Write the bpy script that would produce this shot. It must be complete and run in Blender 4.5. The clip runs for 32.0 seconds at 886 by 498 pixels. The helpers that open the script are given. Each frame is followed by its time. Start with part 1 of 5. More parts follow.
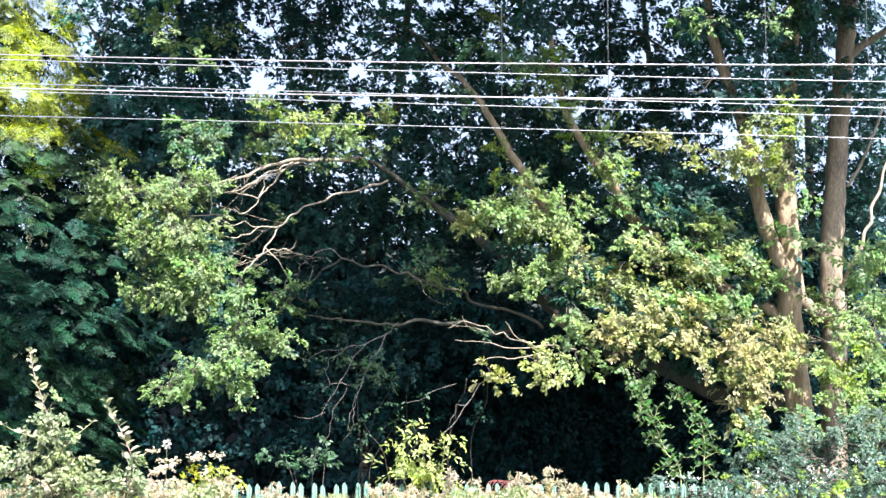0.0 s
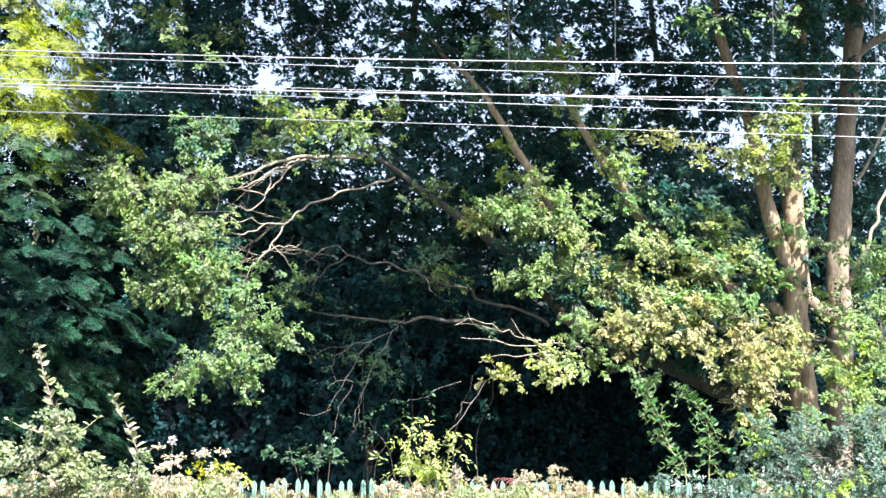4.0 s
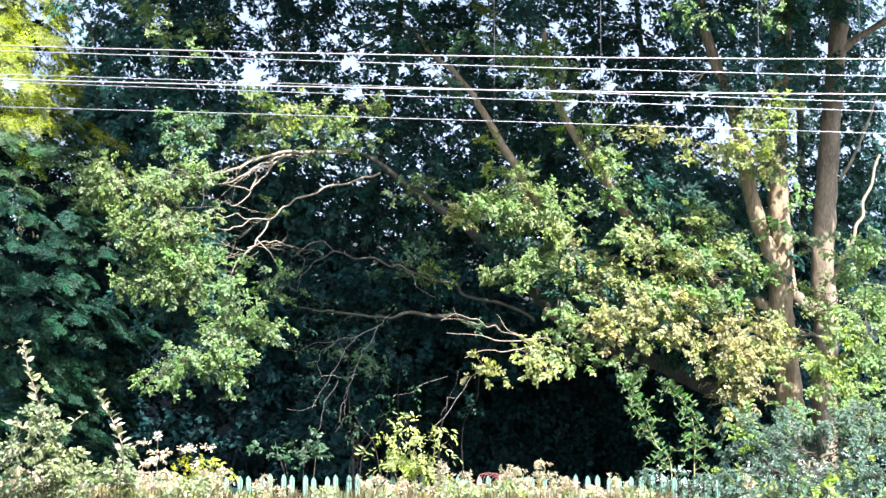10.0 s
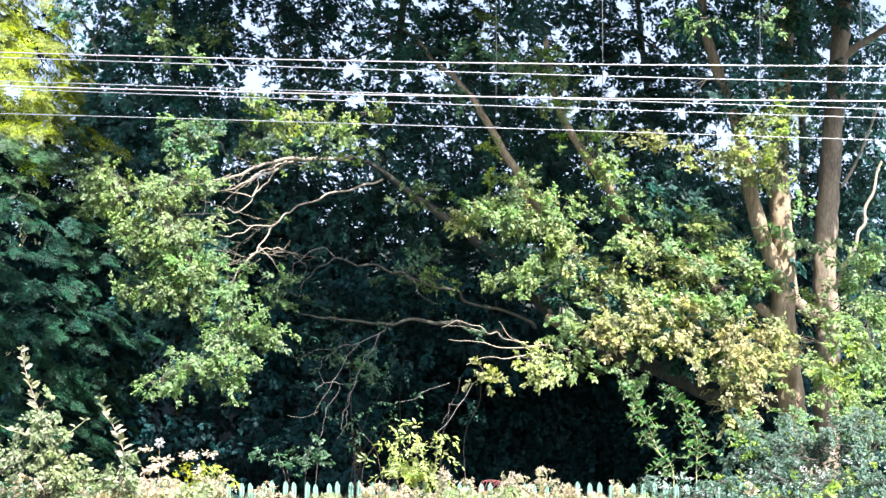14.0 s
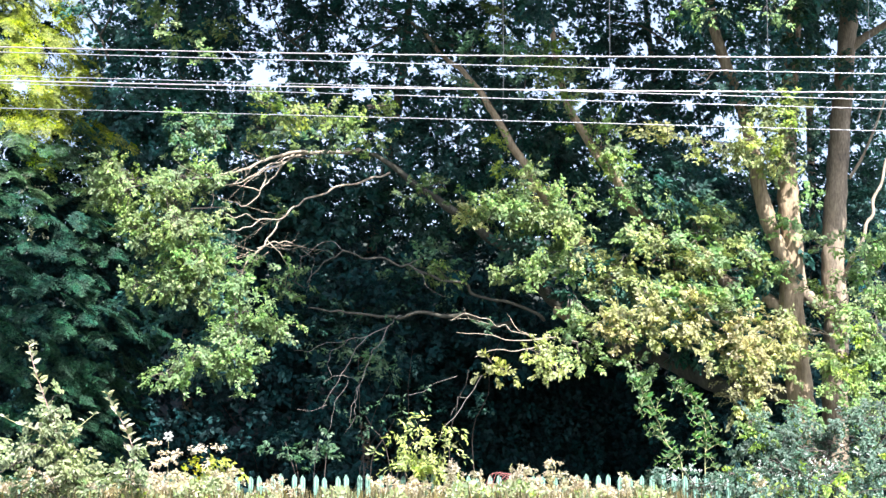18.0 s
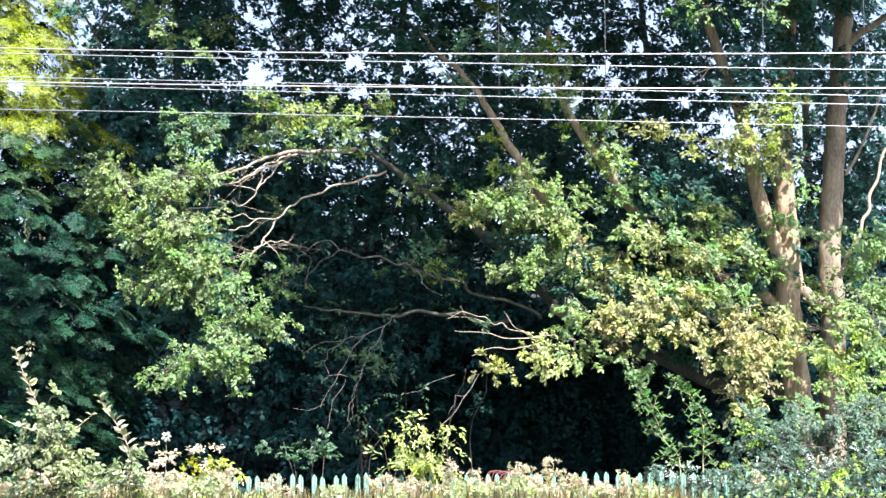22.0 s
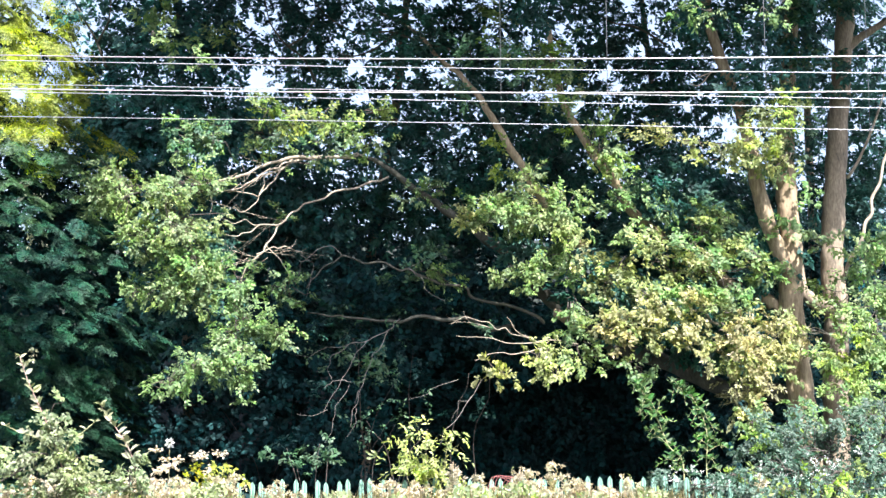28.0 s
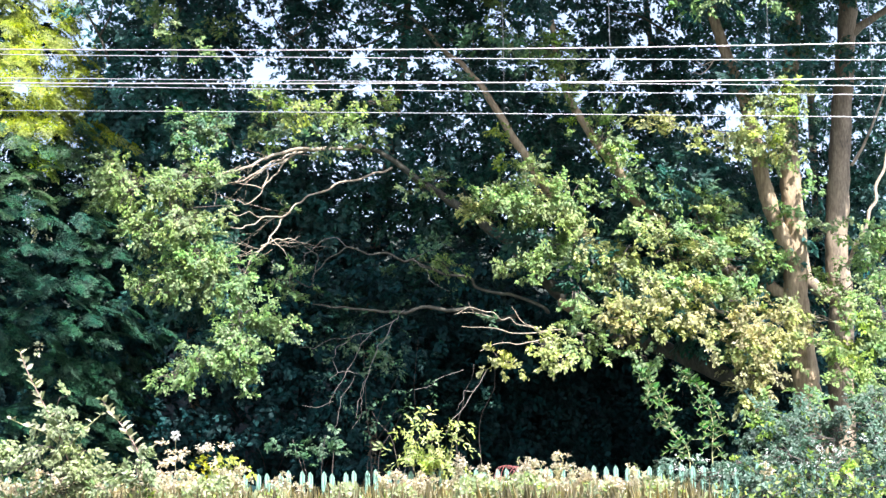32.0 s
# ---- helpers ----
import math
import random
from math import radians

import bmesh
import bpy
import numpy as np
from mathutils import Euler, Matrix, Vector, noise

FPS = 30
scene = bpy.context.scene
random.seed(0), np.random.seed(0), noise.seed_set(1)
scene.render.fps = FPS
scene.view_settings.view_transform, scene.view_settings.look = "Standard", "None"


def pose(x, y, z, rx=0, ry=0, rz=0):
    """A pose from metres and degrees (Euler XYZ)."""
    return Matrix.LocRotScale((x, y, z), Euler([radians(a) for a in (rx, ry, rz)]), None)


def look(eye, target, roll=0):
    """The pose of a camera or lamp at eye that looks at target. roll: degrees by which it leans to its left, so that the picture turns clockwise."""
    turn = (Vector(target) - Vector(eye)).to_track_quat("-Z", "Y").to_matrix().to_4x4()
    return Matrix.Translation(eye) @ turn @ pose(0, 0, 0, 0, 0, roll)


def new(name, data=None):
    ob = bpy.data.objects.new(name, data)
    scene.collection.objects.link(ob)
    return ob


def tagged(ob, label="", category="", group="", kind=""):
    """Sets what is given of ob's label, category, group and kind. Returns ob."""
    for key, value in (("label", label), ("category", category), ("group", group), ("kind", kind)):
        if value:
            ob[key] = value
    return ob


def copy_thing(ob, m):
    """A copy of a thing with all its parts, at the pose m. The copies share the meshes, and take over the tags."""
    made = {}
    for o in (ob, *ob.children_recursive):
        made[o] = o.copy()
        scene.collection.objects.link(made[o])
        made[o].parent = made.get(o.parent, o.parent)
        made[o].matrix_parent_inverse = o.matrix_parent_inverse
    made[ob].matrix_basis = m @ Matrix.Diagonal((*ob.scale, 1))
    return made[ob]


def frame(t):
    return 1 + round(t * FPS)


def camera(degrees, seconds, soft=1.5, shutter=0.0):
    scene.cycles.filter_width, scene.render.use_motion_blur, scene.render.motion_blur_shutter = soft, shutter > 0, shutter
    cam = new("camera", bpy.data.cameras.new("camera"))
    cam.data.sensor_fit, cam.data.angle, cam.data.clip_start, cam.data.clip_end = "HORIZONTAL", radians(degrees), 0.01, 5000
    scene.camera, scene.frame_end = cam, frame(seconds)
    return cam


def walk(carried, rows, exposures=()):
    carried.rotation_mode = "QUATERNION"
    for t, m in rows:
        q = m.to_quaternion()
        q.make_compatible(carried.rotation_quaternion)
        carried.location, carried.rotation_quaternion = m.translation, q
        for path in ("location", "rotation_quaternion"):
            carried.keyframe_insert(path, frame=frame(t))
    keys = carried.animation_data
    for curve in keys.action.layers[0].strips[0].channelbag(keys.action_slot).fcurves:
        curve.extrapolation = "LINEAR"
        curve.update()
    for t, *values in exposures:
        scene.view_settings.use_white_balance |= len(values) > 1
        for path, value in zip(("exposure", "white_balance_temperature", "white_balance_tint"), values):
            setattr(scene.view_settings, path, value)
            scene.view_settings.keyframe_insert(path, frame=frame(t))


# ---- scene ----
cam = camera(30, 32.0, soft=1.47)
PATH = [
    (0, pose(0, 0, 2.6, 97.500, 0.000, -0.000)),
    (0.5, pose(0, 0, 2.6, 97.290, -0.106, 0.156)),
    (1, pose(0, 0, 2.6, 97.156, -0.131, 0.244)),
    (1.5, pose(0, 0, 2.6, 97.133, -0.177, 0.262)),
    (2, pose(0, 0, 2.6, 97.204, -0.158, 0.319)),
    (2.5, pose(0, 0, 2.6, 97.323, -0.107, 0.375)),
    (3, pose(0, 0, 2.6, 97.354, -0.182, 0.416)),
    (3.5, pose(0, 0, 2.6, 97.358, -0.218, 0.349)),
    (5.5, pose(0, 0, 2.6, 97.654, -0.330, -0.343)),
    (6, pose(0, 0, 2.6, 97.645, -0.259, -0.292)),
    (6.5, pose(0, 0, 2.6, 97.562, -0.245, -0.194)),
    (7, pose(0, 0, 2.6, 97.452, -0.152, -0.042)),
    (7.5, pose(0, 0, 2.6, 97.372, -0.078, 0.056)),
    (8, pose(0, 0, 2.6, 97.348, -0.091, 0.067)),
    (8.5, pose(0, 0, 2.6, 97.340, -0.144, -0.029)),
    (9, pose(0, 0, 2.6, 97.340, -0.148, -0.148)),
    (9.5, pose(0, 0, 2.6, 97.310, -0.153, -0.237)),
    (10, pose(0, 0, 2.6, 97.248, -0.172, -0.307)),
    (10.5, pose(0, 0, 2.6, 97.168, -0.170, -0.332)),
    (11, pose(0, 0, 2.6, 97.117, -0.218, -0.346)),
    (11.5, pose(0, 0, 2.6, 97.110, -0.227, -0.351)),
    (12, pose(0, 0, 2.6, 97.142, -0.233, -0.354)),
    (12.5, pose(0, 0, 2.6, 97.228, -0.256, -0.355)),
    (13, pose(0, 0, 2.6, 97.333, -0.250, -0.346)),
    (13.5, pose(0, 0, 2.6, 97.408, -0.226, -0.302)),
    (14, pose(0, 0, 2.6, 97.484, -0.189, -0.242)),
    (14.5, pose(0, 0, 2.6, 97.518, -0.152, -0.187)),
    (16.5, pose(0, 0, 2.6, 97.458, -0.082, -0.003)),
    (17, pose(0, 0, 2.6, 97.431, -0.054, 0.023)),
    (17.5, pose(0, 0, 2.6, 97.324, -0.040, 0.052)),
    (18, pose(0, 0, 2.6, 97.237, 0.004, 0.054)),
    (18.5, pose(0, 0, 2.6, 97.165, 0.044, 0.062)),
    (19, pose(0, 0, 2.6, 97.105, 0.096, 0.074)),
    (19.5, pose(0, 0, 2.6, 97.083, 0.141, 0.108)),
    (20, pose(0, 0, 2.6, 97.093, 0.217, 0.181)),
    (20.5, pose(0, 0, 2.6, 97.113, 0.260, 0.204)),
    (21, pose(0, 0, 2.6, 97.154, 0.299, 0.157)),
    (21.5, pose(0, 0, 2.6, 97.180, 0.306, 0.053)),
    (22, pose(0, 0, 2.6, 97.184, 0.362, -0.015)),
    (22.5, pose(0, 0, 2.6, 97.185, 0.401, -0.053)),
    (23, pose(0, 0, 2.6, 97.148, 0.382, -0.023)),
    (23.5, pose(0, 0, 2.6, 97.131, 0.357, 0.031)),
    (24, pose(0, 0, 2.6, 97.143, 0.395, 0.130)),
    (24.5, pose(0, 0, 2.6, 97.180, 0.363, 0.166)),
    (25, pose(0, 0, 2.6, 97.227, 0.385, 0.167)),
    (25.5, pose(0, 0, 2.6, 97.270, 0.374, 0.120)),
    (27.5, pose(0, 0, 2.6, 97.327, 0.510, 0.025)),
    (28, pose(0, 0, 2.6, 97.365, 0.595, 0.102)),
    (28.5, pose(0, 0, 2.6, 97.371, 0.671, 0.177)),
    (29, pose(0, 0, 2.6, 97.392, 0.767, 0.225)),
    (29.5, pose(0, 0, 2.6, 97.361, 0.813, 0.234)),
    (30, pose(0, 0, 2.6, 97.303, 0.850, 0.195)),
    (30.5, pose(0, 0, 2.6, 97.263, 0.897, 0.146)),
    (31, pose(0, 0, 2.6, 97.206, 0.955, 0.129)),
    (31.5, pose(0, 0, 2.6, 97.126, 1.002, 0.167)),
    (32, pose(0, 0, 2.6, 97.041, 1.028, 0.304)),
]
walk(cam, PATH, exposures=[(0.0, 1.73, 5680, 14), (32.0, 1.73, 5680, 14)])

# ---- daylight ----
SUN_UP, SUN_ROUND = radians(50), radians(154)
SUN_WAY = Vector((math.sin(SUN_ROUND) * math.cos(SUN_UP), math.cos(SUN_ROUND) * math.cos(SUN_UP), math.sin(SUN_UP)))
world = bpy.data.worlds.new("sky")
scene.world = world
world.use_nodes = True
sky = world.node_tree.nodes.new("ShaderNodeTexSky")
sky.sky_type, sky.sun_disc, sky.sun_elevation, sky.sun_rotation = "NISHITA", False, SUN_UP, SUN_ROUND
sky.dust_density, sky.air_density, sky.ozone_density = 2.5, 1.0, 1.8
world.node_tree.nodes["Background"].inputs["Strength"].default_value = 0.1
haze = world.node_tree.nodes.new("ShaderNodeHueSaturation")
haze.inputs["Saturation"].default_value = 0.6
world.node_tree.links.new(sky.outputs[0], haze.inputs["Color"])
world.node_tree.links.new(haze.outputs[0], world.node_tree.nodes["Background"].inputs["Color"])
sun_data = bpy.data.lights.new("sun", "SUN")
sun_data.energy, sun_data.angle, sun_data.color = 5.0, radians(0.5), (1.0, 0.94, 0.82)
sun = new("sun", sun_data)
sun.matrix_world = look(SUN_WAY * 60, (0, 0, 0))


# ---- materials ----
def material(name):
    m = bpy.data.materials.new(name)
    m.use_nodes = True
    nt = m.node_tree
    return m, nt, nt.nodes["Principled BSDF"]


def ramp(nt, stops):
    r = nt.nodes.new("ShaderNodeValToRGB")
    el = r.color_ramp.elements
    while len(el) < len(stops):
        el.new(0.5)
    for e, (p, c) in zip(el, stops):
        e.position, e.color = p, (*c, 1)
    return r


def leaf_material(name, dark, mid, pale, gloss=0.5, clear=0.38):
    """Leaf tissue: each leaf its own tint, mottled, part of the light passes through."""
    m, nt, b = material(name)
    geo = nt.nodes.new("ShaderNodeNewGeometry")
    r = ramp(nt, [(0.0, dark), (0.55, mid), (1.0, pale)])
    nt.links.new(geo.outputs["Random Per Island"], r.inputs[0])
    tc = nt.nodes.new("ShaderNodeTexCoord")
    big = nt.nodes.new("ShaderNodeTexNoise")
    big.inputs["Scale"].default_value, big.inputs["Detail"].default_value = 2.4, 3
    info = nt.nodes.new("ShaderNodeObjectInfo")
    own = nt.nodes.new("ShaderNodeMath")
    own.operation, own.inputs[1].default_value = "MULTIPLY", 37.0
    nt.links.new(info.outputs["Random"], own.inputs[0])
    shift = nt.nodes.new("ShaderNodeVectorMath")
    nt.links.new(tc.outputs["Object"], shift.inputs[0])
    nt.links.new(own.outputs[0], shift.inputs[1])
    nt.links.new(shift.outputs[0], big.inputs["Vector"])
    fine = nt.nodes.new("ShaderNodeTexNoise")
    fine.inputs["Scale"].default_value = 45
    nt.links.new(tc.outputs["Object"], fine.inputs["Vector"])
    add = nt.nodes.new("ShaderNodeMath")
    add.operation = "MULTIPLY_ADD"
    nt.links.new(fine.outputs["Fac"], add.inputs[0])
    add.inputs[1].default_value = 0.5
    nt.links.new(big.outputs["Fac"], add.inputs[2])
    hsv = nt.nodes.new("ShaderNodeHueSaturation")
    mp = nt.nodes.new("ShaderNodeMapRange")
    mp.inputs["From Min"].default_value, mp.inputs["From Max"].default_value = 0.45, 1.05
    mp.inputs["To Min"].default_value, mp.inputs["To Max"].default_value = 0.65, 1.35
    nt.links.new(add.outputs[0], mp.inputs["Value"])
    nt.links.new(mp.outputs[0], hsv.inputs["Value"])
    sat = nt.nodes.new("ShaderNodeMapRange")
    sat.inputs["From Min"].default_value, sat.inputs["From Max"].default_value = 0.35, 0.65
    sat.inputs["To Min"].default_value, sat.inputs["To Max"].default_value = 0.8, 1.2
    nt.links.new(big.outputs["Fac"], sat.inputs["Value"])
    nt.links.new(sat.outputs[0], hsv.inputs["Saturation"])
    hue = nt.nodes.new("ShaderNodeMapRange")
    hue.inputs["To Min"].default_value, hue.inputs["To Max"].default_value = 0.476, 0.52
    nt.links.new(info.outputs["Random"], hue.inputs["Value"])
    nt.links.new(hue.outputs[0], hsv.inputs["Hue"])
    nt.links.new(r.outputs[0], hsv.inputs["Color"])
    nt.links.new(hsv.outputs[0], b.inputs["Base Color"])
    b.inputs["Roughness"].default_value = gloss
    b.inputs["Specular IOR Level"].default_value = 0.4 if gloss < 0.56 else 0.2
    tr = nt.nodes.new("ShaderNodeBsdfTranslucent")
    warm = nt.nodes.new("ShaderNodeMixRGB")
    warm.blend_type, warm.inputs[0].default_value = "MULTIPLY", 0.6
    warm.inputs[2].default_value = (0.95, 1.0, 0.6, 1)
    nt.links.new(hsv.outputs[0], warm.inputs[1])
    nt.links.new(warm.outputs[0], tr.inputs["Color"])
    mix = nt.nodes.new("ShaderNodeMixShader")
    mix.inputs[0].default_value = clear
    nt.links.new(b.outputs[0], mix.inputs[1])
    nt.links.new(tr.outputs[0], mix.inputs[2])
    nt.links.new(mix.outputs[0], nt.nodes["Material Output"].inputs["Surface"])
    return m


def rough_material(name, stops, scale, stretch=(1, 1, 1), rough=0.85, bump=0.4, fine=6.0, metal=0.0, distance=0.02):
    """Two scales of noise on a colour ramp, with relief."""
    m, nt, b = material(name)
    tc = nt.nodes.new("ShaderNodeTexCoord")
    mp = nt.nodes.new("ShaderNodeMapping")
    mp.inputs["Scale"].default_value = stretch
    nt.links.new(tc.outputs["Object"], mp.inputs["Vector"])
    n1, n2 = nt.nodes.new("ShaderNodeTexNoise"), nt.nodes.new("ShaderNodeTexNoise")
    n1.inputs["Scale"].default_value, n1.inputs["Detail"].default_value = scale, 4
    n2.inputs["Scale"].default_value, n2.inputs["Detail"].default_value = scale * fine, 5
    for n in (n1, n2):
        nt.links.new(mp.outputs[0], n.inputs["Vector"])
    mix = nt.nodes.new("ShaderNodeMath")
    mix.operation = "MULTIPLY_ADD"
    nt.links.new(n2.outputs["Fac"], mix.inputs[0])
    mix.inputs[1].default_value = 0.5
    half = nt.nodes.new("ShaderNodeMath")
    half.operation, half.inputs[1].default_value = "MULTIPLY", 0.5
    nt.links.new(n1.outputs["Fac"], half.inputs[0])
    nt.links.new(half.outputs[0], mix.inputs[2])
    r = ramp(nt, stops)
    nt.links.new(mix.outputs[0], r.inputs[0])
    nt.links.new(r.outputs[0], b.inputs["Base Color"])
    b.inputs["Roughness"].default_value, b.inputs["Metallic"].default_value = rough, metal
    bp = nt.nodes.new("ShaderNodeBump")
    bp.inputs["Strength"].default_value, bp.inputs["Distance"].default_value = bump, distance
    nt.links.new(mix.outputs[0], bp.inputs["Height"])
    nt.links.new(bp.outputs[0], b.inputs["Normal"])
    return m


LEAF_OAK = leaf_material("oak_leaf", (0.118, 0.215, 0.072), (0.222, 0.332, 0.118), (0.37, 0.455, 0.185), 0.52)
LEAF_TURN = leaf_material("turning_leaf", (0.16, 0.222, 0.07), (0.302, 0.348, 0.118), (0.485, 0.495, 0.205), 0.54)
LEAF_HEDGE = leaf_material("hedge_leaf", (0.055, 0.125, 0.062), (0.095, 0.19, 0.095), (0.165, 0.265, 0.14), 0.52)
LEAF_DRY = leaf_material("drying_leaf", (0.235, 0.24, 0.09), (0.41, 0.392, 0.165), (0.61, 0.545, 0.31), 0.58)
LEAF_LIME = leaf_material("lime_leaf", (0.15, 0.235, 0.05), (0.26, 0.36, 0.085), (0.40, 0.47, 0.14), 0.52)
# darker, bluer copy of the leaf green, with the shade in its colour
LEAF_HALF_SHADE = leaf_material("half_shade_tinted_leaf", (0.027, 0.090, 0.075), (0.048, 0.135, 0.110), (0.085, 0.19, 0.138), 0.5)
# back tree's leaf colour holds the blue-green of its shade
LEAF_BLUE_SHADE = leaf_material("blue_shade_tinted_leaf", (0.026, 0.090, 0.080), (0.044, 0.138, 0.116), (0.070, 0.185, 0.155), 0.5, 0.3)
# near-black spray: the conifer's inner shade is in the colour
LEAF_CONIFER_SHADE = leaf_material("shade_darkened_spray", (0.006, 0.024, 0.024), (0.012, 0.044, 0.046), (0.024, 0.078, 0.076), 0.85, 0.2)
# thicket leaf kept near black and bluish to stand for deep shade
LEAF_DEEP_SHADE = leaf_material("deep_shade_tinted_leaf", (0.010, 0.031, 0.036), (0.017, 0.052, 0.058), (0.029, 0.081, 0.084), 0.8, 0.2)
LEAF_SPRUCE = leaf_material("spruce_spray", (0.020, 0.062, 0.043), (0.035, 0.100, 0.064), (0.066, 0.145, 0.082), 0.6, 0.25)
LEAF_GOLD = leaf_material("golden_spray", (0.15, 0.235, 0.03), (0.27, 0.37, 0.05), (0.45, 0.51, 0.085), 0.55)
LEAF_WILLOW = leaf_material("willow_leaf", (0.035, 0.095, 0.025), (0.07, 0.16, 0.045), (0.15, 0.25, 0.08), 0.5)
LEAF_ASH = leaf_material("ash_leaf", (0.22, 0.3, 0.07), (0.4, 0.45, 0.14), (0.6, 0.6, 0.27))
LEAF_YELLOW = leaf_material("yellow_leaf", (0.22, 0.28, 0.025), (0.38, 0.42, 0.05), (0.54, 0.52, 0.08))
LEAF_SHRUB = leaf_material("shrub_leaf", (0.20, 0.225, 0.11), (0.34, 0.34, 0.20), (0.50, 0.47, 0.34), 0.55, 0.25)
LEAF_SALLOW = leaf_material("sallow_leaf", (0.135, 0.19, 0.075), (0.235, 0.285, 0.13), (0.39, 0.42, 0.24), 0.55, 0.3)
LEAF_WEED = leaf_material("weed_leaf", (0.17, 0.215, 0.09), (0.29, 0.325, 0.15), (0.43, 0.44, 0.24))
LEAF_BRAMBLE = leaf_material("bramble_leaf", (0.045, 0.10, 0.062), (0.105, 0.18, 0.12), (0.24, 0.31, 0.235), 0.52)
PETAL = leaf_material("seed_head", (0.48, 0.42, 0.29), (0.66, 0.57, 0.42), (0.82, 0.73, 0.57), 0.7, 0.45)
PETAL_WHITE = leaf_material("white_flower", (0.5, 0.5, 0.48), (0.65, 0.65, 0.63), (0.8, 0.8, 0.78), 0.7, 0.3)
STRAW = leaf_material("dry_grass", (0.34, 0.31, 0.14), (0.48, 0.43, 0.22), (0.62, 0.54, 0.31), 0.6, 0.35)
BARK = rough_material("oak_bark", [(0.3, (0.12, 0.085, 0.05)), (0.5, (0.33, 0.24, 0.145)), (0.7, (0.52, 0.4, 0.25))], 5, (1, 1, 0.22), bump=0.8)
BARK_GREY = rough_material("grey_bark", [(0.3, (0.09, 0.07, 0.05)), (0.5, (0.26, 0.2, 0.135)), (0.7, (0.46, 0.36, 0.24))], 6, (1, 1, 0.3), bump=0.6)
# dark copy of the bark: the shade is put into the colour
BARK_SHADED = rough_material("shade_darkened_bark", [(0.3, (0.03, 0.03, 0.022)), (0.5, (0.072, 0.068, 0.05)), (0.7, (0.15, 0.134, 0.1))], 6, (1, 1, 0.4), bump=0.7)
BARE = rough_material("bare_wood", [(0.3, (0.17, 0.135, 0.1)), (0.5, (0.36, 0.295, 0.215)), (0.7, (0.56, 0.48, 0.36))], 7, (1, 1, 1), bump=0.4)
DEAD = rough_material("dead_wood", [(0.3, (0.10, 0.085, 0.075)), (0.5, (0.21, 0.185, 0.16)), (0.7, (0.38, 0.34, 0.30))], 7)
TWIG = rough_material("twig_bark", [(0.3, (0.045, 0.036, 0.03)), (0.5, (0.1, 0.08, 0.065)), (0.7, (0.17, 0.14, 0.115))], 9)
STALK = rough_material("green_stalk", [(0.3, (0.24, 0.24, 0.10)), (0.5, (0.36, 0.36, 0.17)), (0.7, (0.48, 0.46, 0.25))], 9)
PINK_STALK = rough_material("pink_stalk", [(0.3, (0.3, 0.17, 0.14)), (0.5, (0.45, 0.29, 0.24)), (0.7, (0.55, 0.4, 0.33))], 9)
RED_STALK = rough_material("red_stalk", [(0.3, (0.2, 0.06, 0.06)), (0.5, (0.32, 0.12, 0.11)), (0.7, (0.42, 0.2, 0.17))], 9)
# earth colour also takes in the wood's bluish shade
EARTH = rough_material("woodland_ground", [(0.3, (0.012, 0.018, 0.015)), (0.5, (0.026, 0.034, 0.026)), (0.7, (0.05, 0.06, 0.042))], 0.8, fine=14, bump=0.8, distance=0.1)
PAINT = rough_material("green_fence_paint", [(0.3, (0.11, 0.22, 0.165)), (0.5, (0.20, 0.35, 0.265)), (0.7, (0.34, 0.45, 0.37))], 4, (1, 1, 0.3), rough=0.5, bump=0.15, fine=9)
WIRE_THICK = rough_material("worn_copper_wire", [(0.3, (0.36, 0.31, 0.29)), (0.5, (0.5, 0.44, 0.42)), (0.7, (0.6, 0.55, 0.53))], 9, rough=0.38, bump=0.1, metal=0.6)
WIRE_THIN = rough_material("weathered_aluminium_wire", [(0.3, (0.3, 0.3, 0.3)), (0.5, (0.42, 0.41, 0.41)), (0.7, (0.52, 0.51, 0.51))], 9, rough=0.42, bump=0.1, metal=0.6)
DROP = rough_material("dropper_steel", [(0.3, (0.1, 0.1, 0.1)), (0.5, (0.17, 0.17, 0.17)), (0.7, (0.26, 0.26, 0.26))], 12, rough=0.5, bump=0.1, metal=0.7)

RNG = np.random.default_rng(7)


# ---- building helpers ----
def mesh_of(name, verts, faces, mat, smooth=False):
    me = bpy.data.meshes.new(name)
    me.from_pydata(verts, [], faces)
    me.materials.append(mat)
    if smooth:
        me.polygons.foreach_set("use_smooth", [True] * len(me.polygons))
    me.update()
    return me


def part_of(name, me, parent, label=""):
    ob = new(name, me)
    ob.parent = parent
    return tagged(ob, label)


def thing(name, label, category, group="", kind="", at=(0, 0, 0)):
    ob = new(name)
    ob.location = at
    return tagged(ob, label, category, group, kind)


def unit(v):
    return v / np.maximum(np.linalg.norm(v, axis=-1, keepdims=True), 1e-9)


def curve_points(pts, per=6):
    """A smooth line through the given points."""
    p = np.array([pts[0], *pts, pts[-1]], float)
    out = []
    for i in range(1, len(p) - 2):
        for k in range(per):
            t = k / per
            a, b, c, d = p[i - 1:i + 3]
            out.append(0.5 * (2 * b + (c - a) * t + (2 * a - 5 * b + 4 * c - d) * t * t + (3 * b - a - 3 * c + d) * t ** 3))
    out.append(p[-2])
    return np.array(out)


def crooked(pts, amount=0.1, cuts=2):
    """The same line, with small kinks between its points."""
    p = np.array(pts, float)
    out = [p[0]]
    for a, b in zip(p[:-1], p[1:]):
        ln = np.linalg.norm(b - a)
        for k in range(1, cuts + 1):
            out.append(a + (b - a) * (k + 0.3 * (RNG.random() - 0.5)) / (cuts + 1) + amount * ln * RNG.standard_normal(3) * (1, 0.5, 1))
        out.append(b)
    return out


